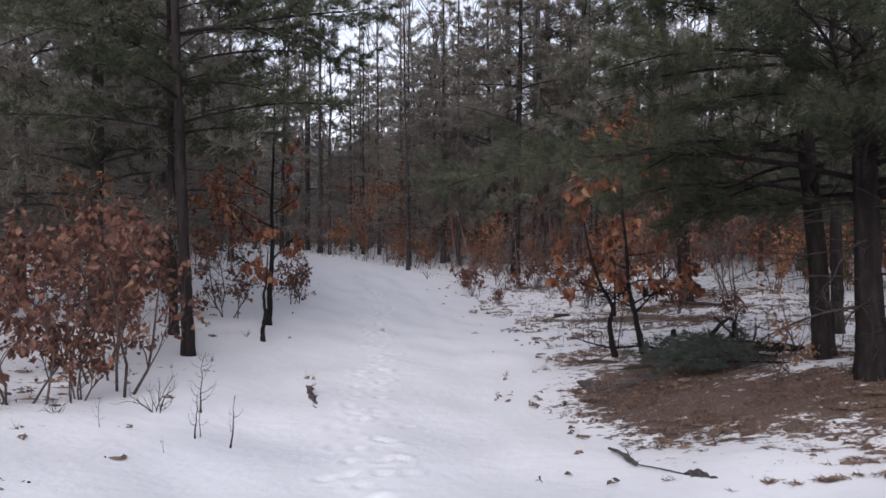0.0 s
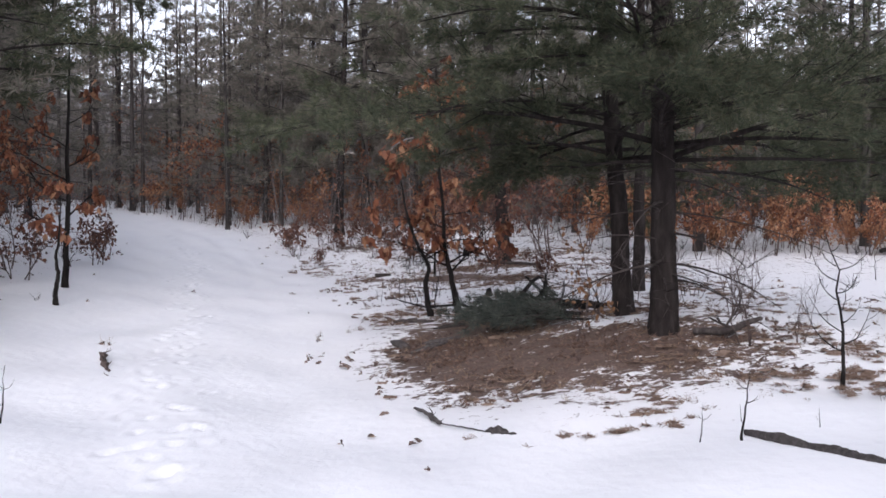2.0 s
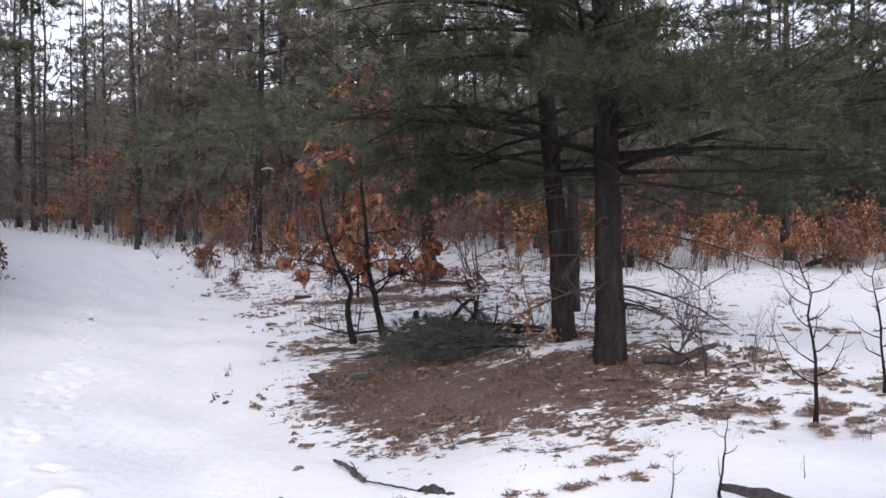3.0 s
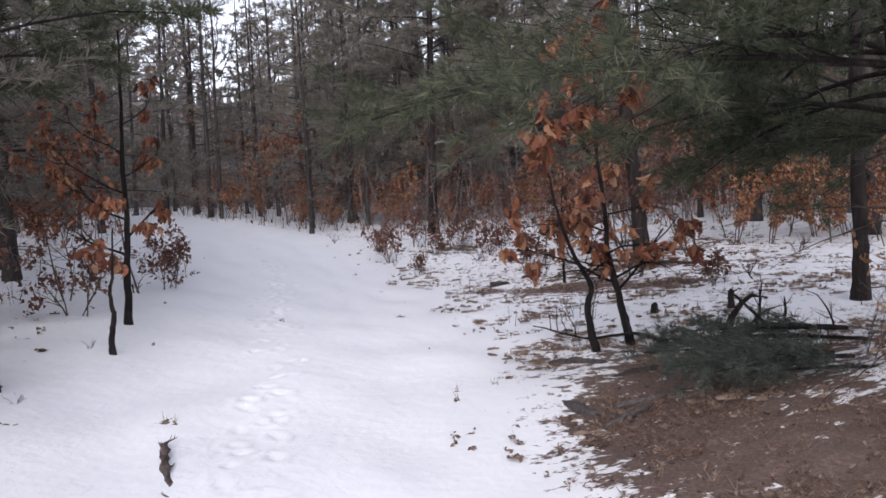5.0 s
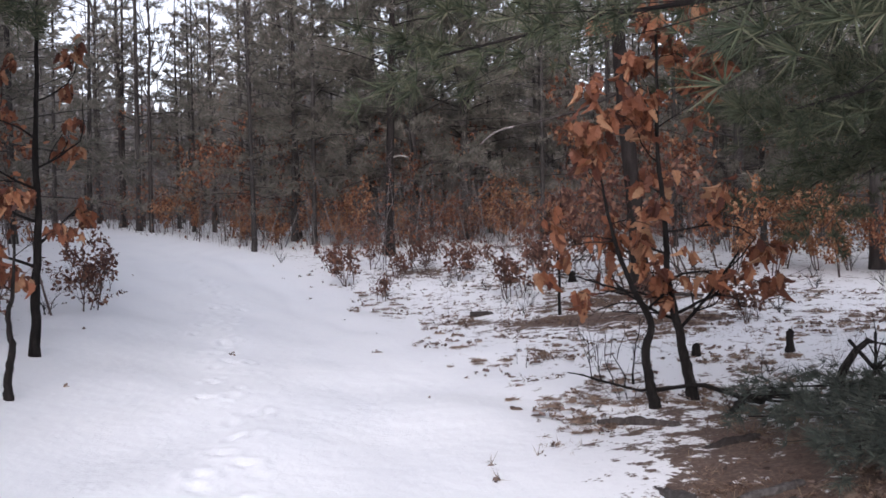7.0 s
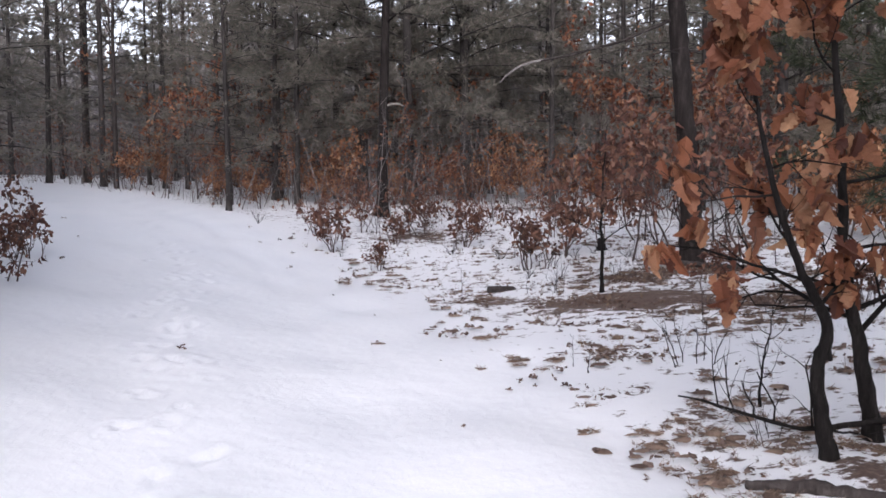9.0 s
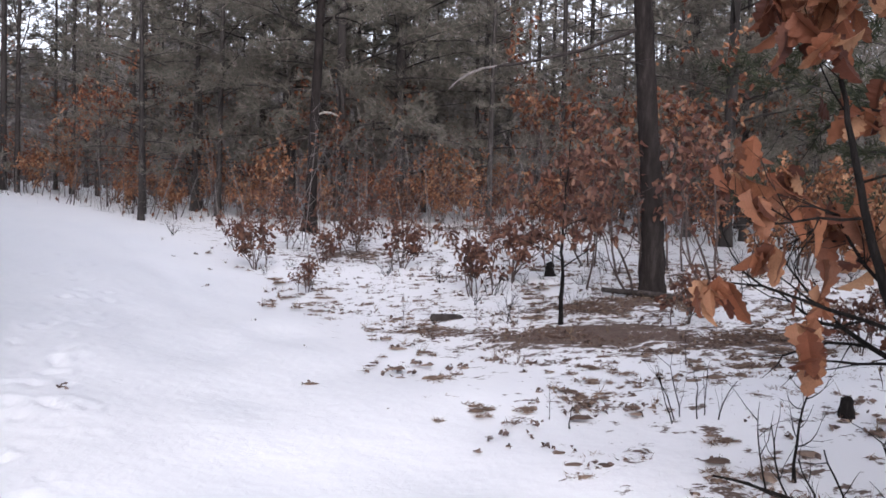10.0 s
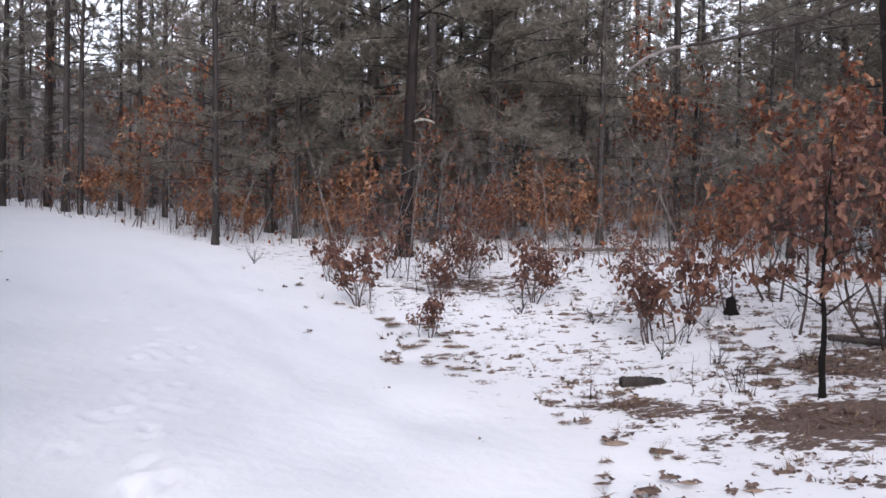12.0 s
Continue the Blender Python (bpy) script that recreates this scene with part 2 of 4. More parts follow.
def leaves(soup, at, size, shapes, rng, droop=0.75):
    turns = leaf_turns(len(at), rng, droop)
    kind = rng.integers(0, len(shapes), len(at))
    for k, (v, f) in enumerate(shapes):
        sel = np.where(kind == k)[0]
        if len(sel):
            sz = size * rng.uniform(0.65, 1.25, (len(sel), 1, 1))
            w = np.einsum("nij,vj->nvi", turns[sel], v) * sz + at[sel][:, None]
            ff = f[None] + (np.arange(len(sel)) * len(v))[:, None, None]
            soup.add(w.reshape(-1, 3), ff.reshape(-1, 3))


def part(name, mesh, parent, label=""):
    ob = new(name, mesh)
    ob.parent = parent
    if label:
        tagged(ob, label)
    return ob


def thing(name, label, category, group="", kind="", m=None):
    ob = new(name)
    ob.empty_display_size = 0.2
    if m is not None:
        ob.matrix_basis = m
    return tagged(ob, label, category, group, kind)


# ---- the lie of the land ----
def land(x, y):
    """Ground height: a shallow trail hollow between two banks, rising ahead."""
    x, y = np.asarray(x, float), np.maximum(np.asarray(y, float), -2.0)
    a, b = 8 * np.tanh(x / 8), 20 * np.tanh(y / 20)
    bank, rise = x * x / (1 + x * x / 16), y * y / (1 + y * y / 900)
    mound = np.exp(-((x - 3.9) ** 2 + (y - 8.0) ** 2) / 2.2)
    dip = np.exp(-((x - 1.5) ** 2 / 8 + (y - 19.5) ** 2 / 20))
    return 0.1831 + 0.0182 * a - 0.0503 * b + 0.0452 * bank + 0.00468 * rise - 0.00256 * a * b - 0.00139 * bank * b + 0.280 * mound - 0.258 * dip


def trail_x(y):
    return np.interp(y, [-10, 0, 8, 14, 20, 25, 29, 33, 42, 60], [0.2, -0.1, -0.7, -1.0, -1.6, -2.9, -5.2, -8.0, -16, -34])


def on_land(x, y, sink=0.0, turn=0.0, size=1.0, lean_x=0.0, lean_y=0.0):
    m = pose(x, y, float(land(x, y)) - sink, lean_x, lean_y, turn)
    return m @ Matrix.Diagonal((size, size, size, 1))


def blob(x, y, cx, cy, rx, ry, turn=0.0):
    c, s = math.cos(radians(turn)), math.sin(radians(turn))
    dx, dy = x - cx, y - cy
    return np.exp(-(((c * dx + s * dy) / rx) ** 2 + ((c * dy - s * dx) / ry) ** 2) ** 0.9)


def litter_amount(x, y):
    """How thickly needles and leaves lie on the snow (0 to 1)."""
    side = x - trail_x(y)
    right = 0.5 + 0.5 * np.tanh((side - 2.0) * 1.8)
    left = 0.5 - 0.5 * np.tanh((side + 2.4) * 2.0)
    a = 0.33 * right * np.clip((y - 5.5) / 3, 0, 1) + 0.26 * left
    field = (0.5 + 0.5 * np.tanh((x - 4.6) * 1.6)) * (0.5 - 0.5 * np.tanh((y - 12.5) * 0.9))
    a = a * (1 - 0.4 * field) + 0.10 * blob(x, y, 4.3, 6.6, 1.3, 1.2) + 0.22 * blob(x, y, 2.7, 5.9, 1.6, 0.8) + 0.2 * blob(x, y, 1.35, 7.2, 0.6, 1.2)
    a += 0.58 * blob(x, y, 2.6, 7.35, 1.6, 1.05, -20) - 0.3 * blob(x, y, 3.3, 8.15, 0.5, 0.25) + 0.2 * blob(x, y, 1.35, 8.8, 0.8, 0.8)
    a += 0.20 * blob(x, y, 2.9, 9.9, 1.7, 1.4) + 0.22 * blob(x, y, 2.0, 9.7, 0.75, 1.0)
    a += 0.55 * blob(x, y, 2.9, 15.75, 0.85, 0.55, -15)
    a += 0.30 * blob(x, y, 4.2, 14.9, 0.9, 0.45)
    a += 0.34 * blob(x, y, 4.3, 17.2, 0.9, 0.5)
    a += 0.34 * blob(x, y, 2.1, 23.1, 0.9, 0.5)
    a += 0.34 * blob(x, y, 1.75, 16.8, 0.42, 0.22, -40)
    a += 0.34 * blob(x, y, 6.0, 27.0, 2.0, 0.8)
    a += 0.10 * blob(x, y, -3.6, 8.2, 1.3, 1.6)
    return np.clip(a, 0, 1)


def spaced(lo, hi, step, out, far):
    mid = np.arange(lo, hi + step / 2, step)
    grow = [step]
    while sum(grow) < far:
        grow.append(grow[-1] * out)
    tail = np.cumsum(grow)
    return np.concatenate([lo - tail[::-1], mid, hi + tail])


def build_ground():
    xs, ys = spaced(-4.5, 5.5, 0.075, 1.14, 700), spaced(2.0, 19.0, 0.05, 1.11, 900)
    xs = np.concatenate([xs[xs < -2.35], np.arange(-2.3, 0.05, 0.035), xs[xs > 0.1]])
    x, y = np.meshgrid(xs, ys)
    z = land(x, y)
    rng = np.random.default_rng(11)
    near = np.exp(-(np.maximum(np.abs(x) - 6, 0) ** 2 + np.maximum(np.abs(y - 12) - 14, 0) ** 2) / 30)
    for k in range(26):
        a, wave = rng.uniform(0, np.pi), rng.uniform(0.5, 2.6)
        z += near * 0.0035 / (0.5 + wave * 0.3) * np.sin(wave * 3 * (x * np.cos(a) + y * np.sin(a)) + rng.uniform(0, 6))
    side = x - trail_x(y)
    # packed wheel-width hollows along the trail
    z -= 0.03 * np.exp(-((side - 0.85) / 0.25) ** 2) + 0.02 * np.exp(-((side + 1.1) / 0.3) ** 2)
    # a line of footprints up the trail, and the scuffs beside it
    yy = 2.5
    step = 0
    while yy < 24:
        px = -0.55 - 0.075 * (yy - 3.5) - 0.06 * math.sin(yy * 0.9) - max(0, yy - 18) * 0.15 + (0.12 if step % 2 else -0.12)
        for k in range(rng.integers(1, 4)):
            qx, qy, t = px + rng.normal(0, 0.1), yy + rng.normal(0, 0.1), rng.normal(0.1, 0.7)
            c, s = math.cos(t), math.sin(t)
            dx, dy = x - qx, y - qy
            e = ((c * dx + s * dy) / rng.uniform(0.035, 0.06)) ** 2 + ((c * dy - s * dx) / rng.uniform(0.05, 0.12)) ** 2
            z -= rng.uniform(0.004, 0.026) * np.exp(-e ** 1.6)
            z += rng.uniform(0.004, 0.014) * np.exp(-((np.sqrt(e) - 1.6) / 0.4) ** 2)
        yy += rng.uniform(0.24, 0.40)
        step += 1
    lit = litter_amount(x, y)
    z += near * 0.03 * np.clip(lit - 0.3, 0, 1) * np.sin(9 * x + 3 * np.sin(4 * y)) * np.sin(11 * y + 2 * np.sin(5 * x))
    n, m = x.shape
    i, j = np.meshgrid(np.arange(n - 1), np.arange(m - 1), indexing="ij")
    p = (i * m + j).ravel()
    soup = Soup()
    soup.add(np.stack([x, y, z], -1).reshape(-1, 3), np.concatenate([np.stack([p, p + 1, p + m + 1], -1), np.stack([p, p + m + 1, p + m], -1)]))
    me = soup.mesh("ground", SNOW, True)
    att = me.attributes.new("litter", "FLOAT", "POINT")
    att.data.foreach_set("value", lit.astype(np.float32).ravel())
    tagged(new("ground", me), "snow-covered forest floor with brown needle litter", "ground", kind="structure")


build_ground()


# ---- trees ----
def trunk_line(h, lean, wobble, rng, n=14):
    s = np.linspace(0, 1, n)
    off = np.cumsum(rng.normal(0, wobble, (n, 2)), 0) * s[:, None]
    return np.stack([lean[0] * s * h + off[:, 0], lean[1] * s * h + off[:, 1], s * h], -1)


def limb_line(root, az, length, rise, sag, rng, n=7):
    s = np.linspace(0, 1, n)
    out = np.array([math.cos(az), math.sin(az), 0])
    side = np.array([-out[1], out[0], 0])
    wig = np.cumsum(rng.normal(0, 0.025 * length, n)) * s
    up = length * (rise * s - sag * s * s)
    return root + out * (length * s)[:, None] + side * wig[:, None] + np.array([0, 0, 1.0]) * up[:, None]


def dress_limb(wood, green, pts, r, blade, rng, twigs, tufts, start=0.25, flat=1.0):
    """Side twigs along a limb, and tufts of needles on their outer parts. blade: count, length, width."""
    length = np.linalg.norm(pts[-1] - pts[0])
    tan = unit(np.gradient(pts, axis=0))
    pos, way = [], []
    for i in range(twigs):
        s = start + (1 - start) * (i + rng.uniform(0, 0.8)) / twigs
        k = min(s, 0.999) * (len(pts) - 1)
        a, b = int(k), k - int(k)
        p = pts[a] * (1 - b) + pts[a + 1] * b
        t = tan[a]
        side = unit(np.cross(t, [0, 0, 1.0])) * (1 if i % 2 else -1)
        d = unit(t * rng.uniform(0.5, 1.0) + side * rng.uniform(0.5, 1.0) + np.array([0, 0, rng.normal(0.08, 0.25)]))
        d = unit(d * [1, 1, flat])
        tl = length * (0.42 - 0.26 * s) * rng.uniform(0.7, 1.3) + 0.08
        q = np.stack([p, p + d * tl * 0.5 + [0, 0, 0.02], p + d * tl + [0, 0, 0.05 * tl]])
        if wood is not None and blade[2] < 0.0145:
            tube(wood, q, [r * 0.35 * (1.1 - s), r * 0.22 * (1.1 - s), 0.002], 3)
        u = rng.uniform(0.25, 1.0, tufts)[:, None]
        pos.append(p + d * tl * u + rng.normal(0, 0.02, (tufts, 3)))
        way.append(np.repeat(d[None], tufts, 0) + np.array([0, 0, 0.35]))
    if pos and green is not None:
        needles(green, np.concatenate(pos), np.concatenate(way), blade[0], blade[1], blade[2], rng)


def pine(label, seed, h, r, crown_from, spread, limbs, leaf_mat, blade, twigs, tufts, lean=(0, 0), bare=6, top_sparse=0.0, group="", each_limb=False, m=None, bough_sag=0.25, low=1.0, lowest=9.0, gaps=()):
    rng = np.random.default_rng(seed)
    tree = thing("pine_tree", label, "tree", group, m=m)
    line = trunk_line(h, lean, 0.012 * h / 10, rng)
    line[0, 2] = -0.4
    wood = Soup()
    full = np.insert(line, 1, [line[0] + (line[1] - line[0]) * f for f in (0.15, 0.32, 0.6)], 0)
    frad = r * (1 - 0.82 * full[:, 2] / h) + r * 0.45 * np.exp(-np.maximum(full[:, 2], 0) / 0.16)
    if each_limb:
        zz = np.concatenate([[-0.4, -0.05], np.linspace(0.02, 4.2, 44), np.linspace(4.6, h, 10)])
        full = np.stack([np.interp(zz, line[:, 2], line[:, 0]), np.interp(zz, line[:, 2], line[:, 1]), zz], -1)
        full[:, :2] += np.cumsum(rng.normal(0, 0.0035, (len(zz), 2)), 0)
        frad = r * (1 - 0.82 * np.maximum(zz, 0) / h) + r * 0.30 * np.exp(-np.maximum(zz, 0) / 0.2)
        tube(wood, full, frad, 18, 0.055, rng)
    else:
        tube(wood, full, frad, 9, 0.04, rng)
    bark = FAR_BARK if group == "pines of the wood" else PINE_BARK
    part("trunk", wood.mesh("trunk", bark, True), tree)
    at = lambda z: np.array([np.interp(z, line[:, 2], line[:, 0]), np.interp(z, line[:, 2], line[:, 1]), z])
    wood, green = Soup(), Soup()
    az = rng.uniform(0, 6.28)
    for i in range(limbs):
        f = (i + rng.uniform(0, 0.9)) / limbs
        z = crown_from + (h * 0.98 - crown_from) * f ** low
        az += 2.4 + rng.normal(0, 0.5)
        ln = spread * (1 - 0.85 * (f ** low) ** 1.3) * rng.uniform(0.55, 1.2)
        if i == 0:
            ln = min(ln, lowest)
        pts = limb_line(at(z), az, ln, rng.uniform(0.0, 0.35) + 0.5 * f, bough_sag * rng.uniform(0.4, 1.2), rng, 7 if each_limb else 5)
        if any(g[0] < math.degrees(az) % 360 < g[1] and g[2] < z < g[3] for g in gaps):
            continue
        lr = r * 0.26 * (1 - 0.6 * f)
        if each_limb:
            wood, green = Soup(), Soup()
        tube(wood, pts, np.linspace(lr, 0.004, len(pts)), 5 if each_limb else 3)
        k = max(3, int(twigs * (ln / spread + 0.25) * (1 - top_sparse * rng.uniform(0, 1))))
        dress_limb(wood, green, pts, lr, blade, rng, k, tufts)
        if each_limb:
            limb = part("limb", wood.mesh("limb", PINE_BARK, True), tree)
            part("needles", green.mesh("needles", leaf_mat), limb, "dark green soft pine needles")
    if not each_limb:
        tagged(part("branchwork", wood.mesh("branchwork", bark, True), tree), kind="stuff")
        tagged(part("foliage", green.mesh("foliage", leaf_mat), tree, "dull green needle crown with gaps"), kind="stuff")
    if bare:
        wood = Soup()
        for i in range(bare):
            z = rng.uniform(0.25, 1.0) * crown_from
            pts = limb_line(at(z), rng.uniform(0, 6.28), spread * rng.uniform(0.2, 0.6), rng.uniform(-0.1, 0.25), 0.25, rng)
            tube(wood, pts, np.linspace(r * 0.07, 0.002, len(pts)), 4)
            dress_limb(wood, None, pts, r * 0.14, (1, 0.1, 0.01), rng, 5 if twigs > 6 else 3, 1)
            if each_limb:
                part("dead_branch", wood.mesh("dead_branch", DEAD_WOOD, True), tree, "bare grey dead lower branch")
                wood = Soup()
        if not each_limb:
            tagged(part("dead_branchwork", wood.mesh("dead_branchwork", PALE_HAZE_TWIG if group else DEAD_WOOD, True), tree, "bare grey dead lower branches"), kind="stuff")
    return tree


def grow(soup, root, way, length, r, depth, rng, tips, spread=0.6, up=0.25, k=5, kids=(2, 4)):
    """A crooked forking stem; the twig ends go into tips."""
    n = 5 if depth else 4
    d = unit(np.asarray(way, float))
    pts, p = [np.asarray(root, float)], np.asarray(root, float)
    for i in range(n - 1):
        d = unit(d + rng.normal(0, 0.16, 3) + np.array([0, 0, up * 0.3]))
        p = p + d * length / (n - 1)
        pts.append(p)
    pts = np.array(pts)
    tube(soup, pts, np.linspace(r, r * (0.5 if depth else 0.25), n), k)
    tips.append((pts[-1], d))
    if depth:
        tips.append((pts[-2], d))
        for c in range(rng.integers(*kids) + 1):
            i = rng.integers(1, n)
            s = rng.normal(size=3)
            s = unit(s - d * (s @ d))
            grow(soup, pts[i], unit(d * 0.8 + s * spread + np.array([0, 0, up])), length * rng.uniform(0.45, 0.75), r * 0.5, depth - 1, rng, tips, spread, up, max(3, k - 1), kids)
    else:
        tips.append((pts[-2], d))


def oak_bush(label, seed, h, stems, leaf_mat, per_tip, size, shapes=ROUGH_LEAVES, depth=2, group="", bare_to=0.25, m=None, name="oak_sapling", bark=None, stem_r=0.011, spread=0.7, kids=(2, 4), up=0.22):
    rng = np.random.default_rng(seed)
    bush = thing(name, label, "shrub", group, m=m)
    tips, twigs = [], Soup()
    for i in range(stems):
        wood = Soup()
        a = rng.uniform(0, 6.28)
        root = np.array([math.cos(a), math.sin(a), 0]) * rng.uniform(0, 0.05 * stems) + [0, 0, -0.04]
        lean = np.array([math.cos(a), math.sin(a), 0]) * rng.uniform(0.05, 0.4 if stems > 1 else 0.15)
        grow(wood, root, lean + [0, 0, 1], h * rng.uniform(0.5, 0.7), stem_r * h ** 0.5, depth, rng, tips, spread, up, 5, kids)
        first_v = len(wood.v[0])
        for v, f in zip(wood.v[1:], wood.f[1:]):
            twigs.add(v, f - f.min())
        wood.v, wood.f, wood.n = wood.v[:1], wood.f[:1], first_v
        part("stem", wood.mesh("stem", bark or TWIG_BARK, True), bush)
    tagged(part("twigwork", twigs.mesh("twigwork", bark or TWIG_BARK, True), bush), kind="stuff")
    if per_tip:
        soup = Soup()
        at = np.array([p for p, d in tips])
        at = at[at[:, 2] > bare_to * h]
        at = np.repeat(at, per_tip, 0) + rng.normal(0, size * 0.5, (len(at) * per_tip, 3))
        at = at[rng.uniform(size=len(at)) < 0.85]
        leaves(soup, at, size, shapes, rng)
        part("leaves", soup.mesh("leaves", leaf_mat), bush, "dry rust-brown oak leaves still hanging")
    return bush


# the tall white pines on the mound
WHITE = "tall dark white pine with drooping needle boughs"
HERO, BACK = (26, 0.115, 0.0058), (16, 0.13, 0.010)
MOUND_PINE = pine(WHITE + " over bare needle litter", 21, 11.0, 0.115, 1.5, 3.1, 46, WHITE_PINE, HERO, 24, 9, (-0.01, 0.01), 9, 0, "pines on the mound", True, on_land(3.48, 7.42), 0.30, 1.7, gaps=((305, 360, 2.1, 4.2), (0, 45, 2.1, 4.2), (85, 150, 1.0, 3.6)))
LEANING_PINE = pine(WHITE + ", leaning trunk", 22, 10.5, 0.095, 1.6, 2.8, 40, WHITE_PINE, HERO, 22, 9, (-0.07, 0.02), 7, 0, "pines on the mound", True, on_land(3.53, 8.42), 0.30, 1.7, 1.9, gaps=((305, 360, 2.1, 4.4), (0, 45, 2.1, 4.4), (60, 160, 1.0, 4.0)))
pine(WHITE + " behind two others", 23, 10.0, 0.085, 1.9, 2.4, 36, WHITE_PINE, BACK, 18, 8, (0.0, 0.0), 8, 0, "pines on the mound", True, on_land(5.2, 11.9), 0.30, 1.6, gaps=((290, 360, 1.5, 3.8), (0, 50, 1.5, 3.8)))
# single pines that stand out along the trail
BANK_PINE = pine("slender pine at the trail's bank with bare lower trunk", 24, 10.5, 0.075, 2.7, 2.4, 34, WHITE_PINE, (12, 0.14, 0.012), 18, 8, (-0.03, 0.0), 7, 0, "", True, on_land(-3.34, 10.5), 0.25, 1.4)
pine("thin pine close behind a slender one", 25, 9.5, 0.06, 2.6, 1.8, 28, WHITE_PINE, (12, 0.14, 0.012), 14, 7, (-0.02, 0.0), 6, 0, "", False, on_land(-4.05, 12.1), 0.25, 1.3)
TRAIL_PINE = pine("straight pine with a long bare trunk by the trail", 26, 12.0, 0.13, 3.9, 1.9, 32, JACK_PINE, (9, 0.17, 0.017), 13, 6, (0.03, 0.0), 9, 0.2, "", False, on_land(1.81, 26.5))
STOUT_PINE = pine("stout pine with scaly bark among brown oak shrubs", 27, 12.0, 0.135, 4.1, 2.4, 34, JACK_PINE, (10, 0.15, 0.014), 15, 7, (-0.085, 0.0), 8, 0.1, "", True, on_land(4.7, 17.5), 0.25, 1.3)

# the wood behind: a few grown pines, repeated at other sizes and turns
WOOD = "pines of the wood"
NEAR_BLADE, MID_BLADE, FAR_BLADE = (9, 0.15, 0.0146), (8, 0.19, 0.022), (5, 0.31, 0.052)
STOCK = [
    pine("dense dark young white pine, green to the ground", 31, 7.5, 0.08, 0.7, 2.0, 46, WHITE_PINE, NEAR_BLADE, 15, 6, (0.0, 0.01), 5, 0.1, WOOD, low=1.2),
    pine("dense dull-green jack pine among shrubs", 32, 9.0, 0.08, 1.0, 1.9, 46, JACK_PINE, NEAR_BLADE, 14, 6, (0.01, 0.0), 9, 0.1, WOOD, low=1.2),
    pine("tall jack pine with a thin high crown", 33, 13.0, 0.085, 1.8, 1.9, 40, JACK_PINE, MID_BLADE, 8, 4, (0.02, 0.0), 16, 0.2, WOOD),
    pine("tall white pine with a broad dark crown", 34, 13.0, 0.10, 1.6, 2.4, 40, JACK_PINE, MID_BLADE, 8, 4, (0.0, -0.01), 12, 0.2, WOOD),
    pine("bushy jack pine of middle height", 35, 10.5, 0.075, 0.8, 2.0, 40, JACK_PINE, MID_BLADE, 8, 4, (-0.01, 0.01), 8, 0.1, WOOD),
    pine("distant bushy pine in the thick wood", 36, 10.5, 0.08, 0.5, 2.2, 32, HAZE_PINE, FAR_BLADE, 6, 3, (0.0, 0.01), 6, 0.1, WOOD),
    pine("distant tall thin pine of the wood", 37, 14.5, 0.085, 2.5, 1.8, 28, HAZE_PINE, FAR_BLADE, 5, 3, (0.01, 0.0), 8, 0.2, WOOD),
    pine("distant pine with a full crown", 38, 12.0, 0.09, 1.2, 2.3, 30, HAZE_PINE, FAR_BLADE, 6, 3, (-0.01, 0.0), 4, 0.1, WOOD),
]
SPOTS = [  # x, y, which, size
    (7.5, 32.0, 2, 0.95), (-1.62, 29.0, 2, 0.75), (8.6, 42.2, 2, 1.05), (3.28, 34.2, 2, 0.9), (6.4, 28.2, 3, 0.8),
    (5.0, 31.6, 4, 1.1), (6.2, 33.6, 3, 0.95), (9.1, 29.8, 4, 1.1), (10.8, 28.6, 3, 0.85), (7.4, 36.4, 3, 1.0), (10.6, 35.4, 4, 1.2),
    (12.4, 38.1, 6, 1.0), (15.6, 45.6, 6, 1.1), (14.8, 19.6, 0, 1.5), (17.6, 20.6, 1, 1.4), (20.2, 19.2, 0, 1.5), (2.9, 29.4, 1, 1.25), (4.6, 30.4, 1, 1.35), (3.5, 32.6, 1, 1.5), (1.9, 31.4, 1, 1.4), (4.5, 33.4, 3, 1.1), (1.3, 33.0, 4, 1.2), (8.0, 33.8, 2, 1.0),
    (-5.4, 12.6, 1, 1.0), (-7.8, 15.0, 1, 1.1), (-7.4, 10.6, 1, 1.0), (-6.8, 19.5, 3, 0.8), (-8.5, 13.0, 1, 1.2),
]
rng = np.random.default_rng(77)
taken = [(x, y) for x, y, k, s in SPOTS] + [(3.4, 7.4), (3.5, 8.4), (5.2, 11.9), (-3.3, 10.5), (-4.0, 12.1), (1.8, 26.5), (4.7, 17.5)]
first = set()


def plant(k, x, y, size, turn):
    m = on_land(x, y, 0.02, turn, size)
    if k in first:
        copy_thing(STOCK[k], m)
    else:
        first.add(k)
        STOCK[k].matrix_basis = m


for x, y, k, s in SPOTS:
    plant(k, x, y, s, rng.uniform(0, 360))


def open_ground(x, y):
    """Where no tree of the wood grows: the trail, the clearing, the shrub strip."""
    if 26 <= y < 30 and -1.2 < x < 7:
        return True
    along, off = (x + 0.3) * 0.41 + (y - 10) * 0.912, (x + 0.3) * 0.912 - (y - 10) * 0.41
    if along > 20 and abs(off) < 0.75:
        return True
    side = x - float(trail_x(y))
    if y < 26 and -3.8 < side < 3.2:
        return True
    if 26 <= y < 36 and -2.4 < side < 2.2:
        return True
    if 0 < x < 15 and y < 17.5:
        return True
    if 0 < x < 8 and y < 25 or -1 < x < 4.5 and y < 28:
        return True
    if -5.0 < x < 0 and y < 22:
        return True
    if 17 < y < 36 and 0.53 * (y - 0.8) < x - 0.3 < 0.68 * (y - 0.8):
        return True
    return math.hypot(x, y - 5) < 7


